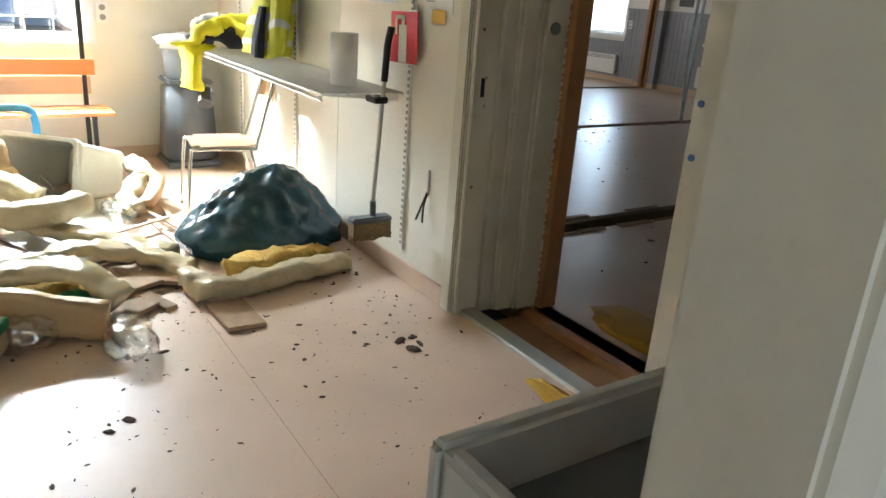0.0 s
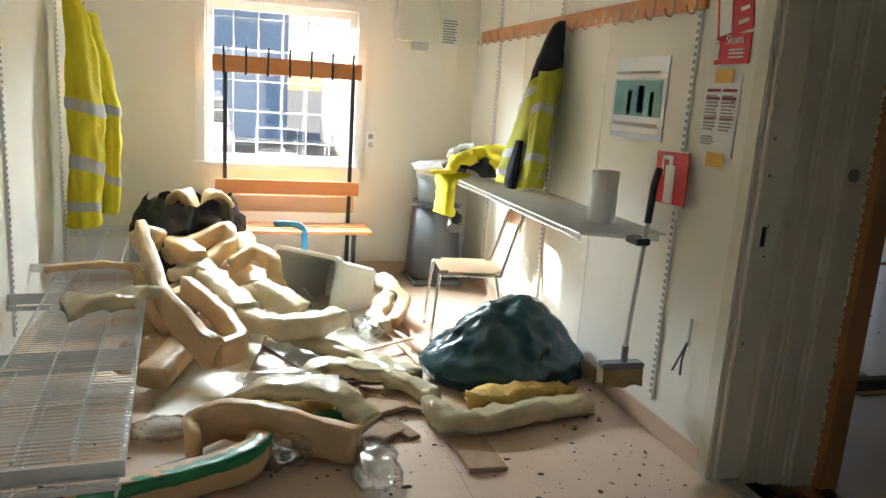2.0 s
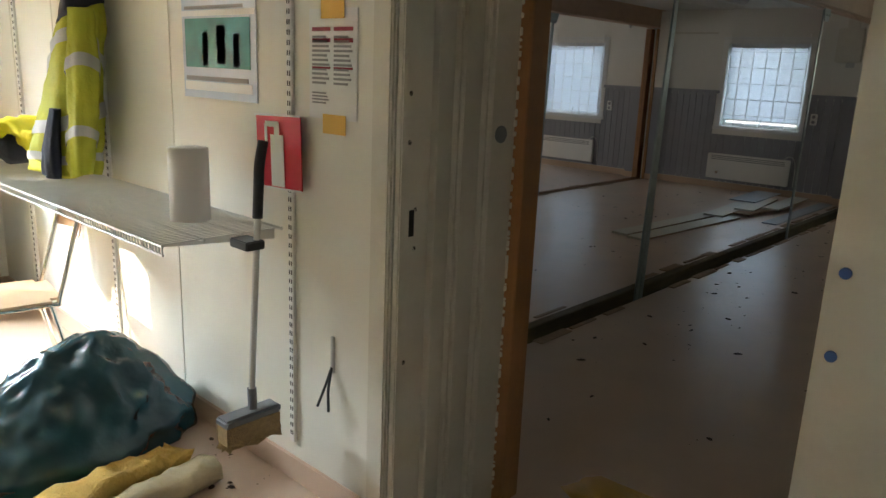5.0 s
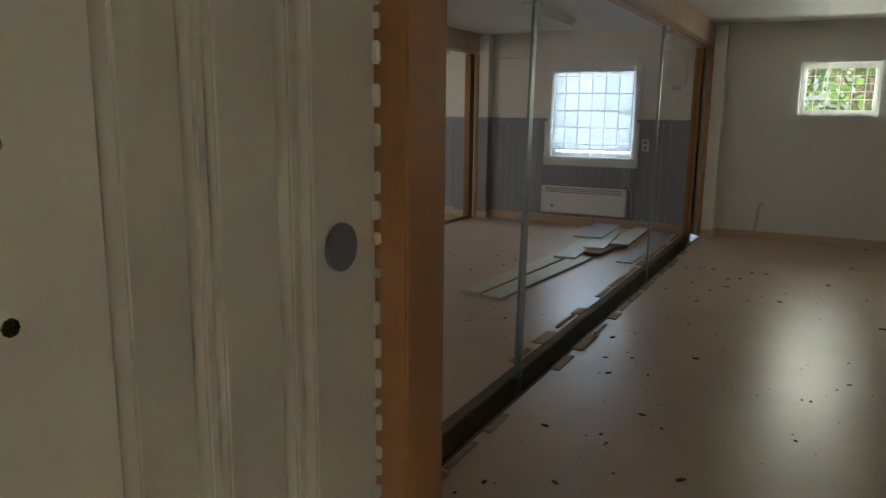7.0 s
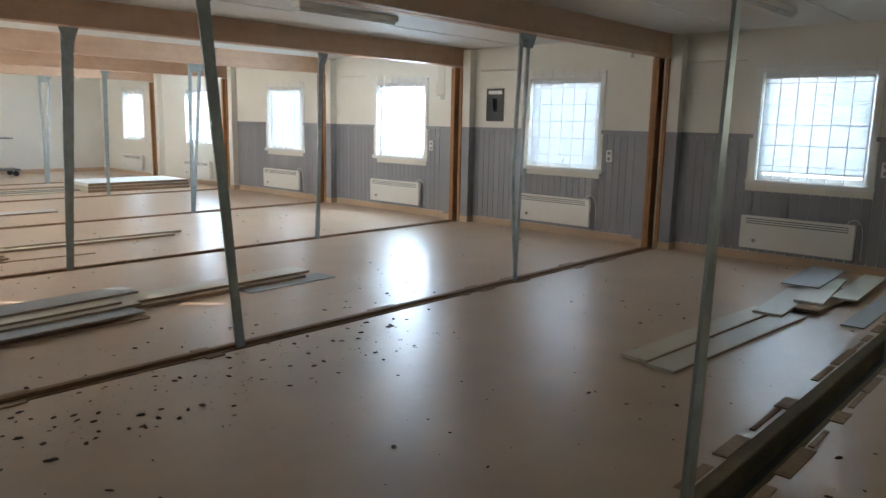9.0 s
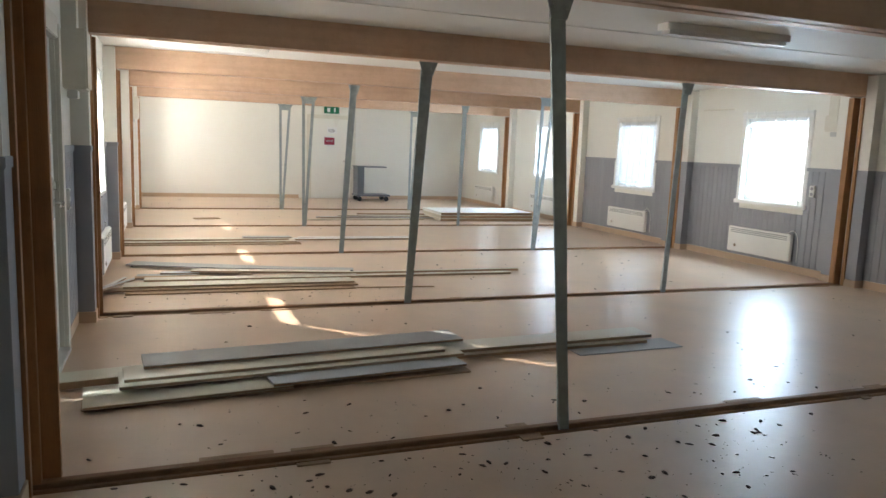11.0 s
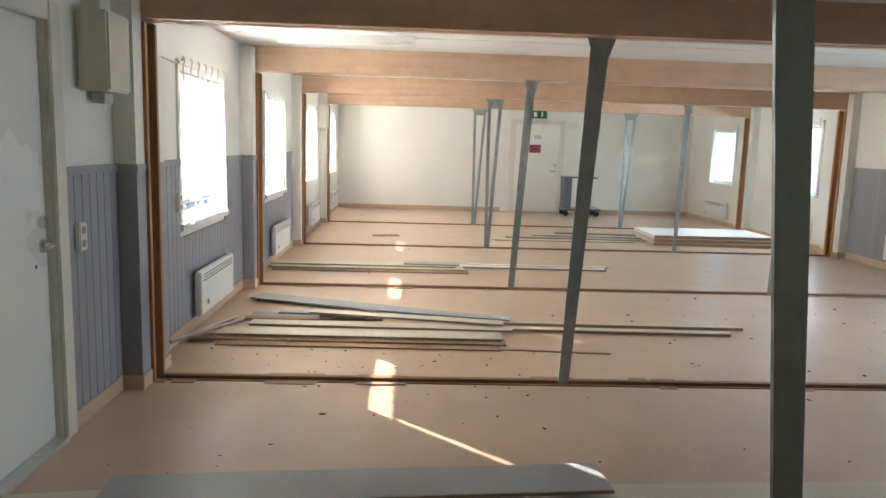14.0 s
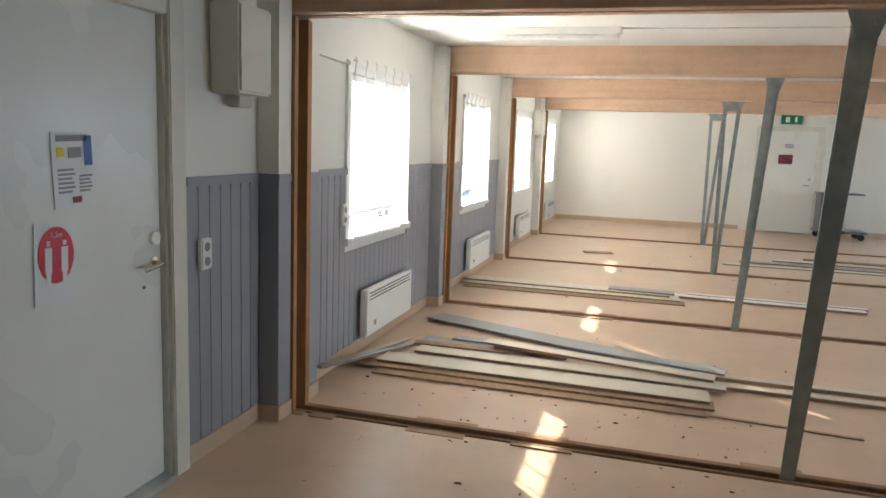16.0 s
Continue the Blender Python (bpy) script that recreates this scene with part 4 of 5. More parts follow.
while z < 2.15:
    h = rnd.uniform(0.006, 0.03)
    bm_box(2.331 - rnd.uniform(0, 0.006), 2.488, z, 2.338 + rnd.uniform(0, 0.004), 2.4965, z + h, 0.002, bm=tb)
    z += h + rnd.uniform(0.0, 0.03)
part("torn_rim", tb, "frame", dj, "pale torn rim of the metal lining")
part("casing", bm_box(RX1 - 0.024, 1.26, 0, RX1 + 0.06, 1.42, 2.16, 0.006), "frame", dj)
part("lining", bm_box(1.966, 1.30, 0, 2.433, 1.417, 2.16, 0.004), "frame", dj)
part("head", bm_box(RX1 - 0.02, 1.27, 2.161, 2.43, 2.68, 2.22, 0.004), "frame", dj)
for z in (1.18, 1.02):
    part("screw_cap", bm_tube([(RX1 - 0.024, 1.388, z), (RX1 - 0.029, 1.388, z)], 0.011, 12), "bluecap", dj)
structure("wall_lining", bm_box(2.0, 2.60, 0, 2.43, 3.5, 2.5), "metalpanel", "wall between the modules")
structure("wall_lining", bm_box(2.0, -0.1, 0, 2.43, 1.30, 2.5), "metalpanel", "wall between the modules")
structure("wall_lining", bm_box(2.0, 1.30, 2.2, 2.43, 2.60, 2.5), "metalpanel", "wall between the modules")
solo("glue_stain", bm_blob((2.62, 1.98, 0.002), (0.16, 0.34, 0.006), 3, 0.5, 2.5, 3, 0.0005), "glue", "yellow glue residue on the hall floor", "stain")
solo("glue_stain", bm_blob((1.84, 1.75, 0.001), (0.05, 0.16, 0.004), 5, 0.6, 3.0, 3, 0.0005), "glue", "yellow glue residue by the threshold", "stain")

# notice board and white boarding south of the opening
bd = structure("wall_boarding", bm_box(RX1 - 0.012, RYB, 0.1, RX1, 1.25, 1.16), "frame", "white tongue-and-groove boarding")
for k in range(8):
    piece("board", unit("winframe"), bd, (RX1 - 0.016, RYB + 0.06 + k * 0.112, 0.62), (0.014, 0.106, 1.05))
piece("cap_rail", unit("winframe"), bd, (RX1 - 0.02, 0.78, 1.17), (0.03, 0.9, 0.035))
t = thing("notice_board", "cork notice board with papers pinned on it", "notice board", (RX1, 0.85, 1.55), "", 180)
part("frame", bm_box(0.0, -0.35, -0.36, 0.02, 0.35, 0.36, 0.004), "orangewood", t)
part("cork", bm_box(0.02, -0.33, -0.34, 0.024, 0.33, 0.34), "birch", t)
part("paper", bm_box(0.025, -0.30, -0.12, 0.03, 0.28, 0.08), "paper", t)
part("photo", bm_box(0.025, -0.30, 0.10, 0.03, 0.1, 0.32), "print", t)

# entry door, pushed wide open, with two lever handles
d4 = tagged(new("door_4"), "white entry door standing wide open", kind="structure")
d4.matrix_world = pose(DOOR_X0 - 0.01, 0.36, 0, 0, 0, 97)
part("leaf", bm_box(0, -0.02, 0.02, 0.84, 0.02, 2.06, 0.004), "doorpaint", d4)
for z in (1.2, 1.02):
    part("rosette", bm_tube([(0.76, -0.02, z), (0.76, -0.032, z)], 0.04, 18), "chrome", d4)
    part("door_handle", bm_tube(smooth_path([(0.76, -0.02, z), (0.76, -0.075, z), (0.73, -0.08, z - 0.01), (0.65, -0.08, z - 0.05)]), 0.012, 10), "chrome", d4, "chrome lever handle", True)
for bx in ((DOOR_X1 - 0.004, RYB - 0.13, 0, DOOR_X1 + 0.09, RYB + 0.015, 2.16), (DOOR_X0 - 0.09, RYB - 0.13, 0, DOOR_X0 + 0.004, RYB + 0.02, 2.16), (DOOR_X0, RYB - 0.13, 2.1, DOOR_X1, RYB + 0.02, 2.16)):
    part("casing", bm_box(*bx, 0.008), "frame", dj)

# sink trough by the entry
t = thing("wash_trough", "grey steel wash trough with raised rim by the entry", "sink", (1.0, 0.46, 0))
rim = bmesh.new()
for bx in ((-0.45, 0.22, 0.74, 0.55, 0.26, 0.86), (-0.45, -0.10, 0.74, 0.55, -0.06, 0.86), (-0.45, -0.06, 0.74, -0.41, 0.22, 0.86), (0.51, -0.06, 0.74, 0.55, 0.22, 0.86)):
    bm_box(*bx, 0.012, bm=rim)
part("rim", rim, "palegrey", t)
part("basin", bm_box(-0.42, -0.07, 0.72, 0.52, 0.23, 0.75), "greyplastic", t)
part("cabinet", bm_box(-0.30, -0.08, 0.0, 0.48, 0.18, 0.72, 0.006), "palegrey", t)

# window of the changing room
w = window("window_12", 1.16, 0.90, 2.12, "bright barred window onto the yard", None)
place_win(w, pose(0.32, RY1, 0, 0, 0, -90))
hb = part("lower_bracket", bm_tube([(0.05, -0.2, 0.99), (0.05, -0.2, 1.18), (0.05, 0.12, 1.18), (0.05, 0.12, 0.99), (0.05, -0.2, 0.99)], 0.004, 6), "grille", w)

# ---- changing room: fittings ----
socket((1.03, RY1, 1.12), -90)
vb = wall_box((1.36, RY1, 1.93), -90, 0.34, 0.36, 0.14, "white ventilator box beside the window")
notice("notice", "small instruction sheet beside the ventilator box", (1.66, RY1, 2.04), -90, 0.16, 0.24, lines(0.1, 0.9, 0.1, 0.9, 9))


def hook_rail(at, rz, length, n, label):
    """Hooks point to +x; the rail runs along y."""
    t = thing("hook_rail", label, "coat rack", at, "", rz)
    part("rail", bm_box(0, 0, -0.045, 0.022, length, 0.045, 0.004), "orangewood", t)
    for k in range(n):
        y = 0.06 + k * (length - 0.12) / (n - 1)
        part("hook", bm_tube(smooth_path([(0.022, y, 0.035), (0.03, y, -0.05), (0.05, y, -0.062), (0.068, y, -0.045), (0.07, y, -0.03)], 3), 0.005, 6), "chrome", t)
    return t


hook_rail((RX1 - 0.022, 3.02, 2.0), 0, 3.0, 18, "long orange pine hook rail with steel hooks").matrix_world = pose(RX1, 6.05, 2.0, 0, 0, 180)
hook_rail((RX0, 4.6, 2.03), 0, 1.5, 10, "orange pine hook rail with steel hooks")


def slotted_rail(at, rz, z0, z1):
    t = thing("shelf_upright", "white slotted shelf upright screwed to the wall", "shelf rail", at, "shelf uprights", rz)
    part("channel", bm_box(0, -0.014, z0, 0.014, 0.014, z1, 0.002), "winframe", t)
    sb = bmesh.new()
    z = z0 + 0.03
    while z < z1 - 0.03:
        bm_box(0.0141, -0.008, z, 0.0150, -0.003, z + 0.016, bm=sb)
        bm_box(0.0141, 0.003, z, 0.0150, 0.008, z + 0.016, bm=sb)
        z += 0.032
    part("slots", sb, "dark", t)


for y in (3.09, 4.53, 5.62):
    slotted_rail((RX1, y, 0), 180, 0.16, 2.4)


def wire_shelf(name, label, length, depth, at, rz, pitch=0.026):
    """A wire shelf along +y, depth towards +x, its top at the origin's height."""
    t = thing(name, label, "wire shelf", at, "wire shelves", rz)
    for x in (0.0, depth * 0.36, depth * 0.68, depth):
        part("rail", bm_tube([(x, 0, -0.008), (x, length, -0.008)], 0.005, 6), "alu", t)
    part("rail", bm_tube([(depth, 0, -0.035), (depth, length, -0.035)], 0.005, 6), "alu", t)
    n = int(length / pitch)
    wb = bmesh.new()
    for k in range(n + 1):
        y = k * length / n
        bm_box(-0.002, y - 0.0014, -0.003, depth + 0.003, y + 0.0014, 0.0, bm=wb)
        bm_box(depth, y - 0.0018, -0.035, depth + 0.004, y + 0.0018, 0.0, bm=wb)
    w = part("wires", wb, "alu", t)
    w["kind"] = "stuff"
    return t


ws = wire_shelf("wire_shelf", "wire shelf on brackets along the cream wall", 2.15, 0.43, (RX1 - 0.02, 5.28, 0.962), 180, 0.02)
for y in (0.02, 0.75, 2.1):
    bb = bm_box(0, y, -0.05, 0.42, y + 0.006, -0.014)
    for v in bb.verts:
        if v.co.x > 0.3 and v.co.z < -0.04:
            v.co.z = -0.02
    part("bracket", bb, "winframe", ws)

rk = wire_shelf("wire_shelf", "wire shelf standing askew along the wall, dusty", 1.95, 0.45, (-0.79, 2.30, 0.45), 4.3)
rk2 = wire_shelf("wire_shelf", "wire shelf standing askew along the wall", 1.5, 0.45, (-0.94, 4.24, 0.465), 4.3)
lw = wire_shelf("wire_shelf", "lower wire shelf under the upper one", 1.85, 0.42, (-0.78, 2.27, 0.36), 4.3)
for y in (0.03, 1.0, 1.9):
    part("bracket", bm_box(-0.36, y, -0.10, 0.45, y + 0.008, -0.045), "alu", rk)
    part("bracket", bm_box(-0.36, y, -0.035, 0.43, y + 0.008, -0.012), "alu", lw)
for y in (0.4, 1.4):
    part("bracket", bm_box(-0.22, y, -0.06, 0.45, y + 0.008, -0.012), "alu", rk2)
for y in (2.45, 3.3, 4.25, 5.45):
    slotted_rail((RX0, y, 0), 0, 0.16, 2.4)

# papers and signs on the cream wall
PX = RX1
notice("poster", "printed safety poster in a pale blue plastic pocket", (PX, 3.535, 1.57), 180, 0.50, 0.40, [(0.05, 0.28, 0.93, 0.72, "teal"), (0.3, 0.3, 0.38, 0.6, "bluewhite"), (0.5, 0.32, 0.62, 0.66, "bluewhite"), (0.72, 0.3, 0.8, 0.58, "bluewhite"), (0.05, 0.16, 0.9, 0.2, "print"), (0.05, 0.8, 0.85, 0.83, "print"), (0.0, 0.74, 0.99, 0.79, "paper"), (0.03, 0.07, 0.95, 0.15, "paper")], 0, "sheet")
lp = []
for c in (0.08, 0.54):
    lp += lines(c, c + 0.38, 0.32, 0.78, 11) + [(c, 0.70, c + 0.38, 0.735, "printred"), (c, 0.46, c + 0.38, 0.48, "printred"), (c, 0.80, c + 0.38, 0.835, "printred")]
lp += lines(0.08, 0.46, 0.14, 0.26, 4)
nt = notice("notice", "white list in two columns fixed with yellow tape", (PX, 2.875, 1.51), 180, 0.23, 0.33, lp)
part("tape", bm_box(0.010, -0.05, 0.135, 0.012, 0.06, 0.19), "tape", nt)
part("tape", bm_box(0.010, -0.04, -0.21, 0.012, 0.07, -0.15), "tape", nt)


def extinguisher_shape(y, z, s):
    b = bm_box(0.0105, y - 0.16 * s, z - 0.5 * s, 0.012, y + 0.16 * s, z + 0.25 * s, 0.0003)
    bm_box(0.0105, y - 0.06 * s, z + 0.25 * s, 0.012, y + 0.06 * s, z + 0.42 * s, bm=b)
    bm_box(0.0105, y - 0.28 * s, z + 0.36 * s, 0.012, y + 0.05 * s, z + 0.44 * s, bm=b)
    bm_box(0.0105, y - 0.30 * s, z + 0.05 * s, 0.012, y - 0.24 * s, z + 0.40 * s, bm=b)
    return b


sk = notice("safety_sign", "red fire extinguisher type sign with white text", (PX, 2.85, 1.78), 180, 0.22, 0.12, [(0.42, 0.2 + 0.12 * k, 0.85, 0.26 + 0.12 * k, "signwhite") for k in range(3)], 0, "red")
part("pictogram", extinguisher_shape(-0.09, 0.0, 0.085), "signwhite", sk)
lettering("Skum", 0.052, "signwhite", Matrix.Translation((0.0115, 0.015, 0.035)) @ FACE_X, sk)
sg = notice("safety_sign", "red fire extinguisher sign with flames, hung crooked", (PX, 2.87, 1.965), 180, 0.22, 0.26, [], 10, "red")
part("pictogram", extinguisher_shape(-0.05, 0.0, 0.24), "signwhite", sg)
for k in range(4):
    part("flame", bm_box(0.0105, 0.03 + 0.012 * k, -0.10 + 0.05 * k, 0.012, 0.09 + 0.002 * k, -0.085 + 0.05 * k), "signwhite", sg)
s3 = notice("safety_sign", "red sign with white fire extinguisher, bent outwards", (PX - 0.03, 3.12, 1.22), 180, 0.25, 0.24, [], 2, "red")
part("border", bm_box(0.0095, -0.13, 0.118, 0.0105, 0.13, 0.125), "signwhite", s3)
part("border", bm_box(0.0095, -0.13, -0.125, 0.0105, 0.13, -0.118), "signwhite", s3)
part("pictogram", extinguisher_shape(0.0, 0.0, 0.23), "signwhite", s3)
t = thing("wall_clip", "rusty two-pronged clip screwed to the wall", "bracket", (RX1, 2.87, 0.5), "", 180)
part("plate", bm_box(0, -0.008, 0.0, 0.008, 0.008, 0.13, 0.002), "alu", t)
for s in (-1, 1):
    part("prong", bm_tube(smooth_path([(0.008, 0, 0.02), (0.03, s * 0.01, -0.05), (0.045, s * 0.03, -0.12)]), 0.005, 6), "black", t)

# broom hanging at the shelf's end
t = thing("broom", "broom with black grip and straw bristles hanging on the shelf", "broom", (0, 0, 0))
p0, p1 = Vector((1.745, 3.04, 1.26)), Vector((1.695, 3.04, 0.45))
part("shaft", bm_tube([p0 + (p1 - p0) * 0.2, p1], 0.011, 10), "alu", t)
part("grip", bm_tube(smooth_path([p0 + Vector((0.012, 0, 0.01)), p0 + (p1 - p0) * 0.08, p0 + (p1 - p0) * 0.16, p0 + (p1 - p0) * 0.29]), 0.017, 10), "black", t, "", True)
part("clip", bm_box(1.675, 3.02, 0.925, 1.745, 3.12, 0.955, 0.004), "black", t)
part("joint", bm_tube([p1, p1 + Vector((0.004, 0.003, -0.08))], 0.016, 10), "greyplastic", t)
part("brush_head", bm_box(1.575, 3.005, 0.345, 1.79, 3.075, 0.375, 0.008), "greyplastic", t)
br = bm_box(1.58, 3.01, 0.265, 1.785, 3.07, 0.345)
bmesh.ops.subdivide_edges(br, edges=br.edges[:], cuts=6, use_grid_fill=True)
for v in br.verts:
    if v.co.z < 0.28:
        v.co += Vector((noise.noise(v.co * 60) * 0.03, noise.noise(v.co * 70) * 0.03, noise.noise(v.co * 90) * 0.02))
part("bristles", br, "bristle", t)

# paper roll on the shelf
t = thing("paper_roll", "white kitchen paper roll standing on the wire shelf", "paper roll", (1.70, 3.41, 0.964))
part("roll", bm_tube([(0, 0, 0), (0, 0, 0.25)], 0.068, 24), "paper", t, "", True)
part("loose_sheet", bm_box(0.0, 0.066, 0.02, 0.075, 0.069, 0.25), "paper", t)

# bench with hooks, before the window
t = thing("bench", "orange pine cloakroom bench with black steel frame and hooks", "bench", (0, 0, 0))
for x in (-0.11, 0.84):
    part("upright", bm_box(x - 0.015, 5.96, 0, x + 0.015, 5.99, 1.70, 0.002), "black", t)
    part("seat_arm", bm_box(x - 0.014, 5.60, 0.42, x + 0.014, 5.96, 0.45, 0.002), "black", t)
    part("leg", bm_box(x - 0.014, 5.62, 0, x + 0.014, 5.65, 0.42, 0.002), "black", t)
hr = part("hook_board", bm_box(-0.20, 5.93, 1.59, 0.90, 5.955, 1.71, 0.004), "orangewood", t)
for k in range(7):
    x = -0.12 + k * 0.158
    part("hook", bm_tube(smooth_path([(x, 5.93, 1.60), (x, 5.90, 1.58), (x, 5.895, 1.66), (x, 5.91, 1.74), (x, 5.88, 1.77)], 3), 0.009, 6), "black", hr)
part("back_rail", bm_box(-0.18, 5.93, 0.69, 0.91, 5.955, 0.80, 0.004), "orangewood", t)
part("back_panel", bm_box(-0.16, 5.97, 0.55, 0.88, 5.98, 0.68), "birch", t)
for k in range(4):
    part("seat_slat", bm_box(-0.20, 5.56 + k * 0.095, 0.45, 0.97, 5.64 + k * 0.095, 0.475, 0.004), "orangewood", t)
t = solo("strap", bm_batt([(0.25, 5.75, 0.49), (0.36, 5.66, 0.51), (0.44, 5.60, 0.495), (0.46, 5.55, 0.44), (0.46, 5.545, 0.30)], 0.05, 0.012, 4, (0, 1, 0.3), 0.006), "bluestrap", "blue webbing strap lying over the bench edge", "strap")

# grey bin and bucket in the corner
def taper(b, z0, z1, cx, cy, k):
    for v in b.verts:
        f = 1 + (k - 1) * (v.co.z - z0) / (z1 - z0)
        v.co.x, v.co.y = cx + (v.co.x - cx) * f, cy + (v.co.y - cy) * f
    return b


t = thing("waste_bin", "dark grey plastic waste bin in the corner", "bin", (1.55, 5.92, 0))
part("body", taper(bm_box(-0.20, -0.20, 0.02, 0.20, 0.20, 0.66, 0.05), 0, 0.66, 0, 0, 0.80), "greyplastic", t, "", True)
part("base", bm_box(-0.215, -0.215, 0, 0.215, 0.215, 0.05, 0.02), "greyplastic", t)
part("rim", bm_box(-0.17, -0.17, 0.64, 0.17, 0.17, 0.67, 0.012), "greyplastic", t)
t = thing("bucket", "grey bucket with crumpled paper standing on the bin", "bucket", (1.54, 5.90, 0.672))
part("body", taper(bm_tube([(0, 0, 0), (0, 0, 0.22)], 0.14, 24), 0, 0.22, 0, 0, 1.15), "greybucket", t, "", True)
part("rim", bm_tube([(0, 0, 0.19), (0, 0, 0.225)], 0.168, 24), "greybucket", t)
solo("crumpled_paper", bm_blob((1.53, 5.86, 0.95), (0.15, 0.12, 0.05), 4, 0.5, 2.5, 3, 0.0, 0.3), "paper", "crumpled white paper in the bucket", "paper")

# chair
t = thing("chair", "tubular steel chair with birch plywood seat and back", "chair", (1.42, 4.58, 0), "", 0)
t.matrix_world = pose(1.42, 4.58, 0, 0, 0, -8)
sb = bm_box(-0.20, -0.20, 0.445, 0.20, 0.20, 0.457)
bmesh.ops.bevel(sb, geom=[e for e in sb.edges if abs(e.verts[0].co.z - e.verts[1].co.z) > 0.005], offset=0.05, segments=4, affect="EDGES")
part("seat", sb, "birch", t)
for s in (-1, 1):
    part("frame", bm_tube(smooth_path([(-0.24, s * 0.19, 0.0), (-0.21, s * 0.18, 0.40), (-0.17, s * 0.18, 0.435), (0.15, s * 0.18, 0.435), (0.19, s * 0.18, 0.47), (0.30, s * 0.17, 0.86)], 5), 0.011, 10), "chrome", t, "", True)
    part("back_leg", bm_tube([(0.15, s * 0.18, 0.43), (0.24, s * 0.19, 0.0)], 0.011, 10), "chrome", t)
part("cross_bar", bm_tube([(-0.18, -0.18, 0.43), (-0.18, 0.18, 0.43)], 0.010, 8), "chrome", t)
bk = bmesh.new()
n = 10
vs = [[bk.verts.new((0.275 + 0.045 * (1 - (2 * i / n - 1) ** 2) + 0.028 * j, -0.19 + 0.38 * i / n, 0.72 + 0.16 * j * (1 - 0.35 * abs(2 * i / n - 1) ** 3) + 0.0)) for j in range(2)] for i in range(n + 1)]
for i in range(n):
    bk.faces.new((vs[i][0], vs[i + 1][0], vs[i + 1][1], vs[i][1]))
bmesh.ops.solidify(bk, geom=bk.faces[:], thickness=0.01)
bmesh.ops.recalc_face_normals(bk, faces=bk.faces)
part("backrest", bk, "birch", t)

# workwear
def garment(name, label, sheets, material_default="hiviz"):
    t = thing(name, label, "workwear")
    for nm, pts, w, h, mm, seed, up in sheets:
        part(nm, bm_batt(pts, w, h, seed, up, 0.028, 8), mm, t, smooth=True)
    return t


def hung_cloth(stations, seed, v0=0.0, v1=1.0, slant=0.0, turn=0.0, grow=0.0, ripple=0.16, capped=True):
    """Cloth hanging in folds round a line of (x, y, z, half x, half y); v0 to v1 cuts a length of it."""
    b = bmesh.new()
    rows, sides, n = max(3, int(44 * (v1 - v0))), 48, len(stations) - 1
    rings = []
    for i in range(rows + 1):
        ring_verts = []
        for k in range(sides):
            u = 2 * math.pi * k / sides
            v = min(1.0, max(0.0, v0 + (v1 - v0) * i / rows + slant * math.cos(u - turn)))
            j = min(n - 1, int(v * n))
            f = v * n - j
            x, y, z, hx, hy = [p + (q - p) * f for p, q in zip(stations[j], stations[j + 1])]
            fold = math.sin(5 * u + seed + 2.5 * v) + 0.6 * math.sin(8 * u - 1.7 * seed - 4 * v)
            q = Vector((x + hx * math.cos(u), y + hy * math.sin(u), z))
            k2 = 1 + ripple * (0.35 + 0.65 * v) * fold * 0.6 + 0.18 * noise.noise(q * 7 + Vector((seed, 0, 0))) + 0.10 * noise.noise(q * 17)
            ring_verts.append(b.verts.new((x + (hx * k2 + grow) * math.cos(u), y + (hy * k2 + grow) * math.sin(u), z + 0.02 * noise.noise(q * 6) * v)))
        rings.append(ring_verts)
    for p, q in zip(rings, rings[1:]):
        for k in range(sides):
            b.faces.new((p[k], p[(k + 1) % sides], q[(k + 1) % sides], q[k])).smooth = True
    if capped:
        b.faces.new(rings[0][::-1])
        b.faces.new(rings[-1])
    bmesh.ops.recalc_face_normals(b, faces=b.faces)
    return b


def hung_garment(label, pieces):
    """pieces: (stations, seed, [(part, v0, v1, slant, turn, grow, material)])."""
    t = thing("jacket", label, "workwear")
    for stations, seed, cuts in pieces:
        for nm, v0, v1, slant, turn, grow, mm in cuts:
            part(nm, hung_cloth(stations, seed, v0, v1, slant, turn, grow, capped=nm != "reflective_band"), mm, t)


hung_garment("fluorescent yellow work jacket and trousers hanging on the hook rail", [
    ([(-1.02, 5.28, 2.02, 0.03, 0.05), (-0.97, 5.28, 1.86, 0.07, 0.09), (-0.94, 5.27, 1.55, 0.09, 0.13), (-0.93, 5.26, 1.20, 0.10, 0.13), (-0.94, 5.24, 0.85, 0.10, 0.12), (-0.95, 5.22, 0.56, 0.09, 0.11)], 1.0, [
        ("body", 0.0, 1.0, 0, 0, 0.0, "hiviz"), ("reflective_band", 0.52, 0.565, 0.015, 0.5, 0.005, "reflex"), ("reflective_band", 0.72, 0.765, 0.015, 0.5, 0.005, "reflex"), ("reflective_band", 0.89, 0.93, 0.0, 0.0, 0.005, "reflex")]),
    ([(-0.92, 5.34, 1.88, 0.05, 0.06), (-0.87, 5.37, 1.60, 0.07, 0.08), (-0.82, 5.38, 1.25, 0.075, 0.08), (-0.82, 5.37, 0.95, 0.07, 0.08), (-0.83, 5.36, 0.63, 0.06, 0.07)], 2.3, [
        ("sleeve", 0.0, 1.0, 0, 0, 0.0, "hiviz"), ("reflective_band", 0.44, 0.48, 0.02, 0.0, 0.005, "reflex"), ("reflective_band", 0.80, 0.845, 0.02, 0.0, 0.005, "reflex")]),
])
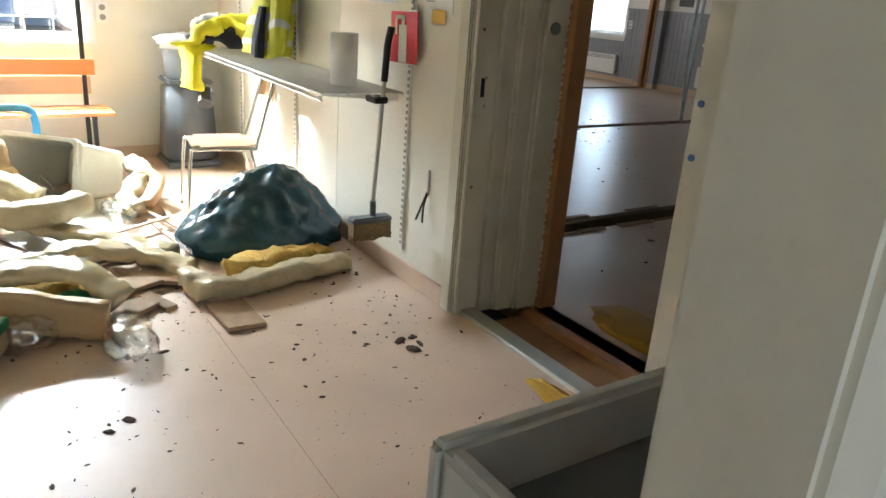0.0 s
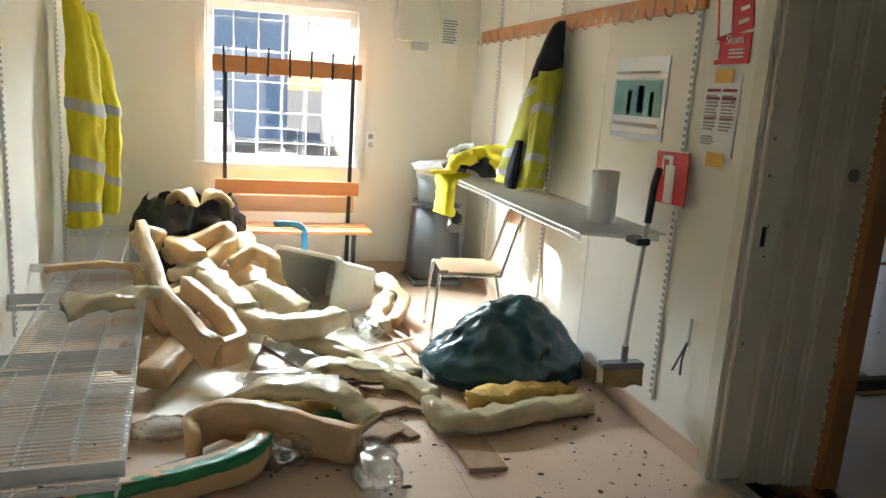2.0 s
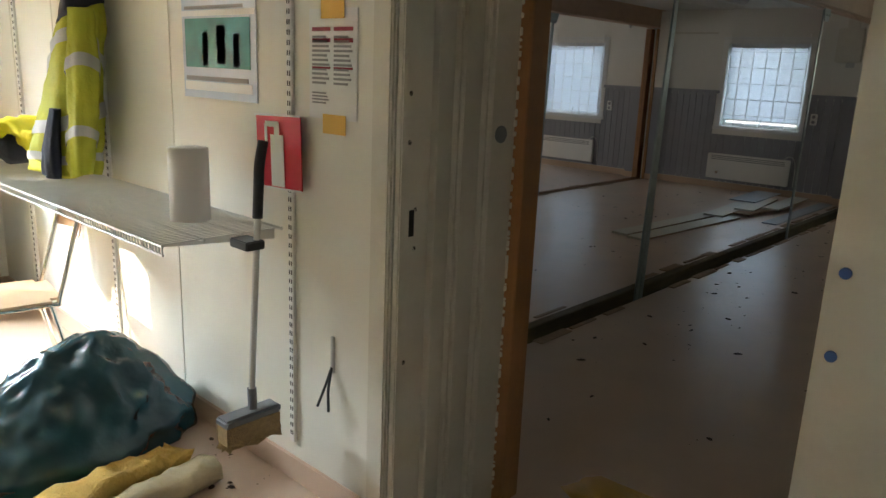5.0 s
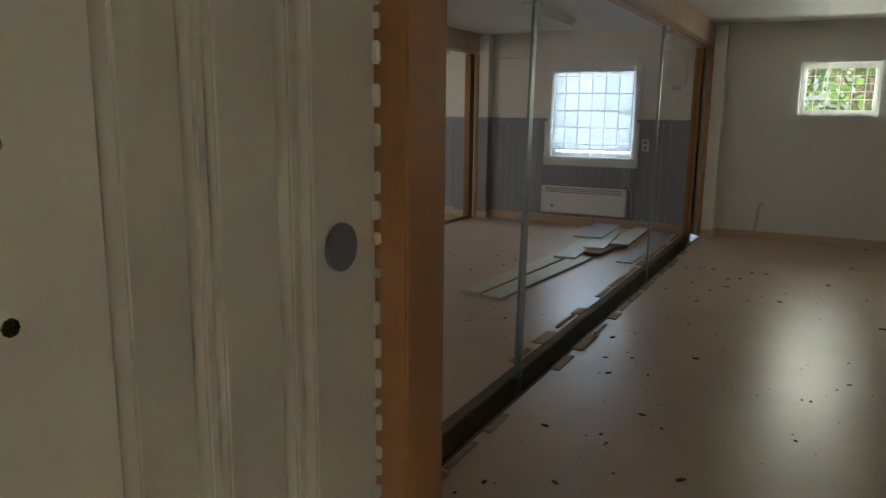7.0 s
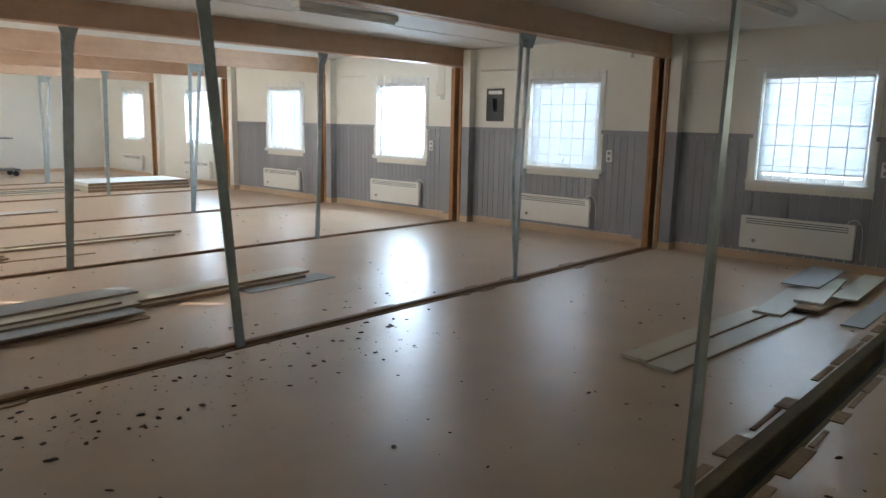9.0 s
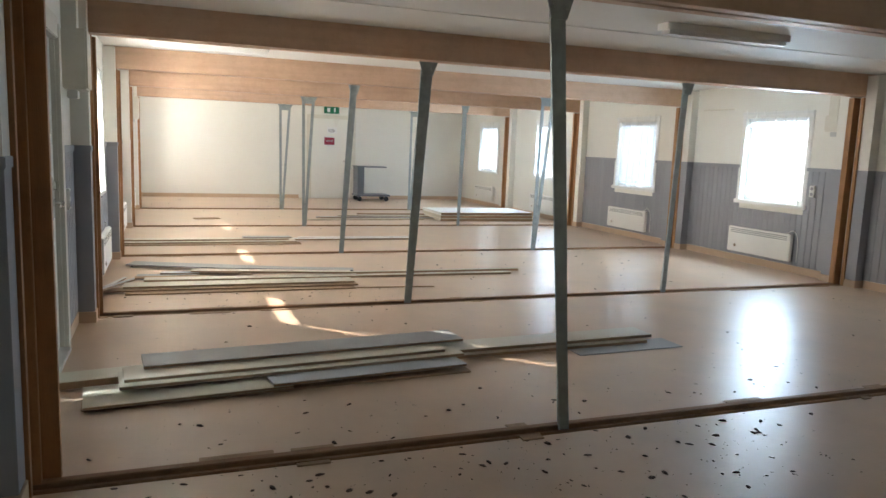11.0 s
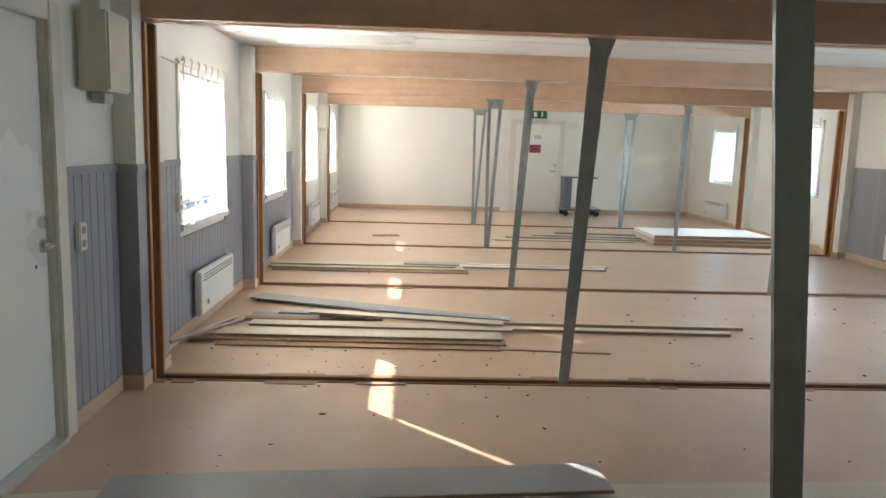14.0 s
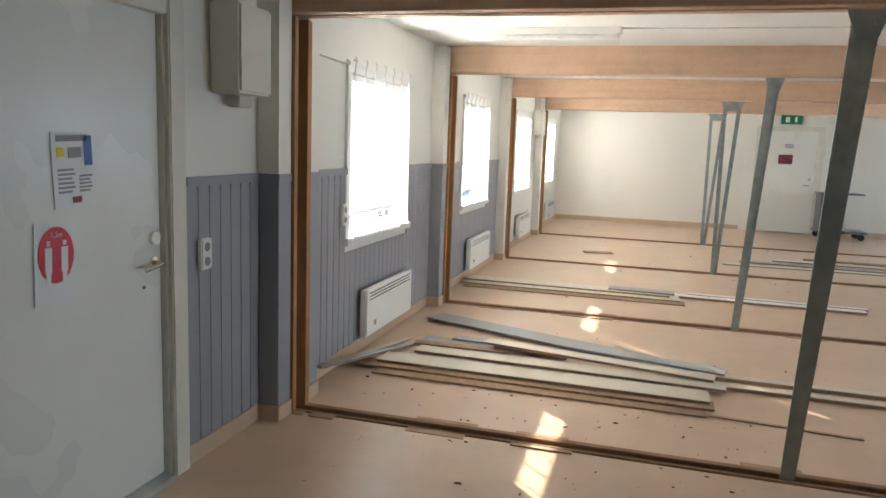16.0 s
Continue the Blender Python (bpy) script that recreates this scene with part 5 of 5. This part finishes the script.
hung_garment("worn yellow and navy work jacket hanging from a hook", [
    ([(1.835, 4.42, 2.00, 0.025, 0.04), (1.82, 4.44, 1.88, 0.05, 0.08), (1.80, 4.47, 1.72, 0.075, 0.14), (1.78, 4.51, 1.52, 0.09, 0.17), (1.765, 4.55, 1.30, 0.105, 0.20), (1.745, 4.60, 1.12, 0.12, 0.23), (1.735, 4.63, 0.985, 0.125, 0.24)], 3.1, [
        ("collar", 0.0, 0.36, 0.04, 2.4, 0.004, "navy"), ("body", 0.30, 1.0, 0, 0, 0.0, "hivizdull"), ("reflective_band", 0.50, 0.55, 0.09, 0.8, 0.005, "reflex"), ("reflective_band", 0.70, 0.755, 0.05, 2.6, 0.005, "reflex"), ("reflective_band", 0.88, 0.93, 0.02, 2.0, 0.005, "reflex")]),
    ([(1.76, 4.36, 1.70, 0.05, 0.06), (1.735, 4.34, 1.45, 0.06, 0.07), (1.725, 4.36, 1.20, 0.06, 0.07), (1.72, 4.40, 0.99, 0.05, 0.06)], 5.2, [
        ("sleeve", 0.0, 1.0, 0, 0, 0.0, "hivizdull"), ("reflective_band", 0.30, 0.37, 0.06, 1.0, 0.005, "reflex"), ("reflective_band", 0.70, 0.77, 0.06, 1.0, 0.005, "reflex")]),
    ([(1.655, 4.46, 1.28, 0.02, 0.04), (1.635, 4.48, 1.10, 0.035, 0.06), (1.635, 4.50, 0.985, 0.035, 0.07)], 6.0, [("lining", 0.0, 1.0, 0, 0, 0.0, "navy")]),
])
garment("jacket", "rumpled yellow and navy workwear heaped on the shelf end", [
    ("bundle", [(1.75, 5.05, 1.05), (1.68, 5.2, 1.08), (1.58, 5.30, 1.07), (1.50, 5.36, 1.0)], 0.30, 0.13, "navy", 7, (0, 0, 1)),
    ("fold", [(1.80, 4.95, 1.08), (1.70, 5.08, 1.15), (1.60, 5.18, 1.12)], 0.22, 0.10, "hiviz", 8, (0, 0, 1)),
    ("hanging_leg", [(1.62, 5.12, 1.11), (1.49, 5.18, 1.07), (1.42, 5.19, 0.95), (1.41, 5.19, 0.80), (1.41, 5.19, 0.69)], 0.30, 0.08, "hiviz", 9, (0.4, 0.0, 1)),
    ("band", [(1.50, 5.4, 1.10), (1.55, 5.30, 1.15), (1.62, 5.24, 1.16)], 0.10, 0.05, "reflex", 10, (0, 0, 1)),
])
t = solo("cup", bm_tube([(1.47, 5.10, 0.60), (1.50, 5.18, 0.67)], 0.05, 14), "black", "black boot tip hanging below the workwear", "boot")

# ---- rubbish on the changing room floor ----
bag = solo("plastic_sack", bm_blob((1.42, 3.84, 0.10), (0.40, 0.31, 0.30), 7, 0.22, 1.1, 5, 0.004, 0.12, 0.36), "tealbag", "bulging dark teal plastic sack tied on the floor", "sack")
sack = thing("plastic_sack", "open black plastic sack stuffed with insulation offcuts", "sack")
bs = bm_blob((-0.34, 5.52, 0.40), (0.33, 0.24, 0.52), 6, 0.25, 1.8, 4, 0.004, 0.12)
bmesh.ops.delete(bs, geom=[v for v in bs.verts if v.co.z > 0.74 + 0.03 * noise.noise(v.co * 8)], context="VERTS")
part("film", bs, "blackbag", sack, smooth=True)
part("stuffing", bm_batt([(-0.46, 5.56, 0.66), (-0.36, 5.46, 0.76), (-0.28, 5.42, 0.62), (-0.18, 5.44, 0.76), (-0.10, 5.52, 0.66)], 0.14, 0.05, 31), "tan", sack, smooth=True)


def batt(pts, w, h, seed, material, label, up=(0, 0, 1), crumple=0.012):
    return solo("insulation_strip", bm_batt(pts, w, h, seed, up, crumple if material == "tan" else crumple * 2.2, folds=material == "tan"), material, label, "insulation", "insulation offcuts", True)


TAN, FILM = "tan wrapped insulation strip, folded, lying in the heap", "insulation strip in crumpled clear film on the heap"
# heap by the shelf
batt([(-0.58, 4.85, 0.60), (-0.50, 4.45, 0.56), (-0.42, 4.15, 0.46), (-0.36, 3.95, 0.40), (-0.18, 3.72, 0.27), (-0.12, 3.66, 0.24)], 0.07, 0.15, 1, "tan", TAN)
batt([(-0.12, 3.66, 0.24), (0.0, 3.80, 0.23), (-0.02, 3.92, 0.26), (-0.16, 4.2, 0.32), (-0.30, 4.45, 0.36)], 0.07, 0.13, 2, "tan", TAN)
batt([(-0.62, 4.95, 0.50), (-0.56, 5.02, 0.54), (-0.48, 5.05, 0.50)], 0.08, 0.14, 3, "tan", TAN)
batt([(-0.36, 5.18, 0.42), (-0.24, 4.85, 0.36), (-0.08, 4.55, 0.28), (0.04, 4.35, 0.22)], 0.17, 0.12, 4, "film", FILM)
batt([(0.0, 4.40, 0.20), (0.16, 4.22, 0.20), (0.34, 4.20, 0.20), (0.56, 4.36, 0.19)], 0.17, 0.11, 5, "film", FILM)
batt([(0.28, 4.34, 0.10), (0.50, 4.1, 0.08), (0.70, 3.92, 0.06), (0.90, 3.74, 0.05)], 0.14, 0.07, 6, "film", FILM)
batt([(0.52, 3.88, 0.05), (0.68, 3.84, 0.06), (0.86, 3.72, 0.05)], 0.12, 0.06, 7, "film", FILM)
batt([(0.28, 3.68, 0.05), (0.40, 3.76, 0.13), (0.62, 3.70, 0.11), (0.76, 3.64, 0.09), (0.92, 3.46, 0.05)], 0.13, 0.06, 8, "film", FILM)
batt([(-0.55, 4.0, 0.06), (-0.50, 3.95, 0.26), (-0.55, 4.05, 0.36), (-0.62, 4.2, 0.20)], 0.16, 0.07, 9, "tan", TAN)
batt([(-0.42, 3.78, 0.08), (-0.30, 4.05, 0.14), (-0.18, 4.30, 0.20), (-0.08, 4.5, 0.20)], 0.17, 0.10, 10, "tan", TAN)
batt([(-0.42, 4.55, 0.24), (-0.28, 4.55, 0.30), (-0.10, 4.60, 0.26), (0.05, 4.62, 0.22)], 0.16, 0.09, 11, "tan", TAN)
batt([(-0.40, 4.82, 0.34), (-0.26, 4.78, 0.36), (-0.16, 4.84, 0.30)], 0.15, 0.08, 12, "film", FILM)
batt([(-0.40, 5.15, 0.46), (-0.32, 4.95, 0.46), (-0.26, 4.86, 0.42)], 0.15, 0.11, 13, "tan", TAN)
batt([(-0.46, 5.05, 0.40), (-0.26, 5.15, 0.48), (-0.08, 5.22, 0.56), (-0.06, 5.12, 0.46), (-0.24, 4.95, 0.36)], 0.10, 0.10, 14, "tan", TAN)
batt([(0.00, 5.30, 0.46), (0.04, 5.22, 0.42), (0.02, 5.15, 0.36)], 0.16, 0.12, 15, "tan", TAN)
batt([(-0.05, 4.95, 0.36), (0.10, 5.0, 0.46), (0.20, 4.92, 0.40), (0.22, 4.80, 0.28)], 0.10, 0.09, 16, "tan", TAN)
batt([(0.05, 4.80, 0.24), (0.18, 4.68, 0.24), (0.36, 4.55, 0.16)], 0.17, 0.12, 17, "film", FILM)
batt([(-0.30, 5.30, 0.2), (-0.1, 5.2, 0.24), (0.1, 5.1, 0.2), (0.2, 4.95, 0.16)], 0.25, 0.18, 18, "tan", TAN)
batt([(-0.50, 4.7, 0.12), (-0.3, 4.8, 0.18), (-0.1, 4.8, 0.16)], 0.3, 0.2, 19, "tan", TAN)
# on the wire shelf
batt([(-0.98, 4.30, 0.50), (-0.86, 4.36, 0.51), (-0.64, 4.36, 0.51), (-0.54, 4.34, 0.49), (-0.52, 4.2, 0.44)], 0.05, 0.035, 20, "tan", "thin insulation strip trailing clear film over the shelf")
batt([(-0.72, 3.50, 0.53), (-0.58, 3.58, 0.54), (-0.42, 3.75, 0.53)], 0.17, 0.06, 21, "film", "short insulation block in clear film on the wire shelf", (0, 0, 1), 0.015)
# front pieces
batt([(-0.18, 3.02, 0.07), (-0.20, 3.14, 0.10), (-0.08, 3.16, 0.15), (0.12, 3.09, 0.15), (0.32, 3.02, 0.10), (0.46, 2.96, 0.085)], 0.06, 0.16, 22, "tan", TAN)
batt([(-0.04, 3.42, 0.10), (0.06, 3.34, 0.20), (0.26, 3.30, 0.21), (0.44, 3.24, 0.18), (0.54, 3.14, 0.09)], 0.17, 0.06, 23, "film", FILM)
batt([(0.06, 3.40, 0.05), (0.20, 3.36, 0.08), (0.40, 3.30, 0.08)], 0.2, 0.09, 24, "wool", "torn yellow mineral wool under the film")
batt([(0.06, 3.26, 0.09), (0.12, 3.24, 0.13), (0.2, 3.24, 0.10)], 0.06, 0.03, 25, "green", "green printed film scrap in the heap")
batt([(0.30, 3.20, 0.10), (0.40, 3.16, 0.11), (0.47, 3.12, 0.08)], 0.07, 0.03, 26, "green", "green printed film scrap in the heap")
gs = thing("insulation_roll", "tan insulation strip with green printed band and frayed end", "insulation")
part("wrap", bm_batt([(-0.62, 2.66, 0.075), (-0.40, 2.72, 0.08), (-0.18, 2.80, 0.085), (0.02, 2.90, 0.09), (0.07, 3.0, 0.10)], 0.09, 0.13, 27), "tan", gs, smooth=True)
part("green_band", bm_batt([(-0.54, 2.668, 0.118), (-0.40, 2.702, 0.122), (-0.18, 2.776, 0.128), (0.02, 2.872, 0.134), (0.085, 2.98, 0.14)], 0.075, 0.045, 27, (0, 0, 1), 0.008), "green", gs, "green printed band", True)
part("frayed_end", bm_blob((-0.64, 2.65, 0.08), (0.06, 0.05, 0.06), 9, 0.6, 4, 3, 0.004, 0.5), "debris", gs)
batt([(0.86, 3.36, 0.06), (0.88, 3.24, 0.09), (0.95, 3.16, 0.06), (1.15, 3.18, 0.06), (1.42, 3.24, 0.06), (1.68, 3.30, 0.05)], 0.10, 0.09, 28, "film", "long insulation strip in clear film beside the sack")
batt([(1.06, 3.36, 0.08), (1.25, 3.36, 0.09), (1.48, 3.40, 0.09), (1.62, 3.42, 0.06)], 0.13, 0.08, 29, "wool", "torn yellow mineral wool strip beside the sack", (0, 0, 1), 0.02)
for c, s, sd in (((0.52, 2.84, 0.05), (0.085, 0.13, 0.06), 1), ((-0.33, 3.34, 0.03), (0.10, 0.07, 0.045), 2), ((0.16, 3.02, 0.06), (0.10, 0.08, 0.06), 3), ((0.78, 4.55, 0.06), (0.07, 0.16, 0.05), 5), ((0.18, 3.45, 0.20), (0.16, 0.06, 0.03), 6)):
    solo("plastic_film", bm_blob(c, s, sd, 0.35, 2.0, 4, 0.003, 0.22), "whitefilm", "crumpled clear plastic film on the floor", "plastic film", "film scraps")
batt([(0.98, 5.20, 0.20), (1.02, 5.02, 0.18), (0.94, 4.85, 0.12), (0.86, 4.72, 0.08), (0.88, 4.55, 0.05)], 0.12, 0.08, 32, "film", FILM)
batt([(1.0, 4.95, 0.20), (1.08, 4.85, 0.16), (1.02, 4.72, 0.10), (0.94, 4.62, 0.06)], 0.09, 0.06, 33, "tan", TAN)

# grey tub lying on its side with a yellow sticker
tub = thing("plastic_tub", "pale grey plastic tub tipped on its side, yellow sticker", "tub")
tub.matrix_world = pose(0.40, 5.02, 0.24, 0, 14, 45)
tb = bmesh.new()
W0, H0, L0 = 0.27, 0.19, 0.56
def ring(x, w, h):
    out = []
    for cx, cz, a0 in ((w - 0.04, h - 0.04, 0), (-w + 0.04, h - 0.04, 90), (-w + 0.04, -h + 0.04, 180), (w - 0.04, -h + 0.04, 270)):
        for k in range(4):
            a = radians(a0 + 30 * k)
            out.append(tb.verts.new((x, cx + 0.04 * math.cos(a), cz + 0.04 * math.sin(a))))
    return out
rs = [ring(L0, W0 * 0.78, H0 * 0.82), ring(0.03, W0, H0), ring(0.03, W0 + 0.018, H0 + 0.018), ring(-0.01, W0 + 0.018, H0 + 0.018), ring(-0.01, W0 - 0.008, H0 - 0.008), ring(L0 - 0.01, W0 * 0.78 - 0.008, H0 * 0.82 - 0.008)]
for a, c in zip(rs, rs[1:]):
    for k in range(16):
        tb.faces.new((a[k], a[(k + 1) % 16], c[(k + 1) % 16], c[k]))
tb.faces.new(rs[0])
tb.faces.new(rs[-1][::-1])
bmesh.ops.recalc_face_normals(tb, faces=tb.faces)
part("shell", tb, "palegrey", tub)
part("sticker", bm_box(0.10, -0.19, H0 * 0.965, 0.19, 0.17, H0 * 0.972), "yellowprint", tub).rotation_euler = (0, radians(3.6), 0)
for k in range(7):
    part("sticker_mark", bm_box(0.12, -0.16 + k * 0.045, H0 * 0.975, 0.17, -0.13 + k * 0.045, H0 * 0.982), "black", tub).rotation_euler = (0, radians(3.6), 0)
part("wire", bm_tube(smooth_path([(0.05, -0.1, -0.12), (0.1, 0.05, -0.05), (0.2, 0.12, -0.12), (0.15, -0.02, -0.16), (0.06, 0.02, -0.1), (0.1, 0.15, -0.14)]), 0.003, 6), "alu", tub)

# boards, laths and broken chipboard
def slab(cx, cy, z, l, w, t, rz, material, label, ry=0, name="loose_board", rx=0):
    o = solo(name, bm_box(-l / 2, -w / 2, 0, l / 2, w / 2, t, 0.002), material, label, "board", "loose boards")
    o.matrix_world = pose(cx, cy, z, rx, ry, rz)
    part("core", bm_box(-l / 2 - 0.001, -w / 2 - 0.001, 0.002, l / 2 + 0.001, w / 2 + 0.001, t - 0.003), "chip", o)
    return o


slab(-0.12, 4.08, 0.012, 1.35, 0.36, 0.016, 78, "panelcream", "cream board sloping under the heap", -2.5)
slab(0.42, 4.15, 0.004, 0.75, 0.30, 0.012, 115, "panelgrey", "grey board lying under the insulation")
slab(0.62, 4.55, 0.006, 0.9, 0.34, 0.014, 84, "panelcream", "cream board under the tub")
for x, y, l, w, rz, z in ((0.80, 3.50, 0.30, 0.20, -25, 0.02), (0.62, 3.42, 0.26, 0.17, 30, 0.03), (0.98, 2.96, 0.17, 0.30, 2, 0.002), (0.56, 3.16, 0.28, 0.14, 40, 0.012), (0.70, 3.24, 0.22, 0.06, -65, 0.004), (0.72, 3.62, 0.25, 0.2, 10, 0.004)):
    slab(x, y, z, l, w, 0.022, rz, "chip", "broken chipboard piece with torn edge", 3, "chipboard_piece")
for x, y, l, rz, z, ry in ((1.06, 4.55, 1.3, 88, 0.01, 0), (1.0, 4.35, 1.2, 100, 0.03, 3), (0.95, 4.3, 1.0, 97, 0.006, 0), (0.80, 4.22, 0.5, 30, 0.05, 0), (0.40, 3.75, 0.6, 75, 0.006, 0), (0.03, 3.75, 0.5, 80, 0.006, 0)):
    o = solo("wooden_lath", bm_box(-l / 2, -0.014, 0, l / 2, 0.014, 0.012, 0.002), "lath", "thin raw pine lath lying on the floor", "lath", "laths")
    o.matrix_world = pose(x, y, z, 0, ry, rz)
solo("marker_pen", bm_tube([(-0.33, 3.02, 0.012), (-0.16, 3.12, 0.012)], 0.010, 8), "black", "black pen-like rod on the floor", "rod")
crumbs("floor_debris", "dark chips and dust scattered on the changing room floor", [(0.2, 1.8, 1.0, 3.2, 260, 0.014), (-0.6, 1.7, 2.4, 4.5, 260, 0.016), (0.4, 1.0, 3.0, 3.7, 160, 0.014), (1.1, 1.85, 2.4, 3.6, 70, 0.02), (0.3, 0.5, 2.2, 2.4, 3, 0.05), (0.75, 1.15, 2.0, 2.3, 3, 0.05), (1.5, 1.6, 2.3, 2.45, 6, 0.05), (0.0, 1.8, 1.0, 4.0, 40, 0.03)], 9)
structure("trim", bm_box(0.86, 0.15, 0.0005, 0.8625, 3.0, 0.0012), "chip", "seam in the linoleum")

# ---- outside ----
structure("ground", bm_box(-400, -400, -0.9, 400, 400, -0.6), "asphalt", "gravel yard around the building")


def shed(name, label, x, y, w, d, h, material, rz=0):
    t = thing(name, label, "building", (x, y, -0.6), "", rz)
    part("wall", bm_box(-w / 2, -d / 2, 0, w / 2, d / 2, h), material, t)
    part("roof", bm_box(-w / 2 - 0.3, -d / 2 - 0.3, h, w / 2 + 0.3, d / 2 + 0.3, h + 0.25, 0.05), "bluefacade", t)
    for k in range(int(w / 2.5) if material == "facade" else 0):
        wd = part("window", bm_box(-w / 2 + 0.8 + k * 2.5, -d / 2 - 0.06, 1.0, -w / 2 + 1.9 + k * 2.5, -d / 2, 2.1), "carglass", t)
        part("frame", bm_box(-w / 2 + 0.75 + k * 2.5, -d / 2 - 0.05, 0.95, -w / 2 + 1.95 + k * 2.5, -d / 2 - 0.01, 2.15), "winframe", wd)
    return t


shed("shed", "dark blue shed behind the yard", -6.0, 34.0, 16, 6.0, 7.5, "bluefacade")
shed("site_hut", "white building across the yard behind the blinds", 24.0, 12.0, 5.0, 24.0, 4.0, "facade")
car = thing("van", "silver van parked in the yard", "van", (-1.6, 19.5, -0.6), "", 20)
cbm = bm_box(-0.9, -2.2, 0.35, 0.9, 2.2, 1.1, 0.12)
part("body", cbm, "carpaint", car)
cab = taper(bm_box(-0.86, -2.1, 1.05, 0.86, 1.3, 1.9, 0.1), 1.05, 1.9, 0, -0.4, 0.86)
part("cabin", cab, "carpaint", car)
part("rear_window", bm_box(-0.65, -2.06, 1.2, 0.65, -1.98, 1.7), "carglass", car)
part("side_window", bm_box(-0.86, -1.6, 1.2, -0.80, 1.0, 1.65), "carglass", car)
for x in (-0.72, 0.72):
    for y in (-1.4, 1.4):
        part("wheel", bm_tube([(x - 0.12, y, 0.33), (x + 0.12, y, 0.33)], 0.33, 18), "tyre", car)


def tree(x, y, h, seed):
    t = thing("tree", "leafy green tree outside the window", "tree", (x, y, -0.6))
    rnd = random.Random(seed)
    tr = bmesh.new()
    for k in range(9):
        a = rnd.uniform(0, 6.28)
        top = (math.cos(a) * h * 0.3, math.sin(a) * h * 0.3, h * rnd.uniform(0.55, 0.95))
        bm_tube(smooth_path([(0, 0, 0 if k == 0 else h * 0.25), (0.05, 0.02, h * 0.35), top], 3), 0.10 if k == 0 else 0.04, 6, bm=tr)
    part("trunk", tr, "bark", t)
    lf = bmesh.new()
    for _ in range(2600):
        a, r = rnd.uniform(0, 6.28), h * 0.36 * rnd.random() ** 0.5
        c = Vector((math.cos(a) * r, math.sin(a) * r, h * (0.28 + 0.72 * rnd.random())))
        if noise.noise(c * 1.4 + Vector((seed, 0, 0))) < -0.12:
            continue
        u = Vector((rnd.gauss(0, 1), rnd.gauss(0, 1), rnd.gauss(0, 1))).normalized() * 0.09
        v = u.cross(Vector((rnd.gauss(0, 1), rnd.gauss(0, 1), rnd.gauss(0, 1)))).normalized() * 0.06
        lf.faces.new([lf.verts.new(c + q) for q in (-u, v, u, -v)])
    part("crown", lf, "leaf", t)


for k, (x, y) in enumerate(((16.5, 1.5), (18.0, 4.6), (17.5, -1.2), (20.0, 2.8), (22.0, 0.2))):
    tree(x, y, 5.5 + 0.4 * k, 11 + k)
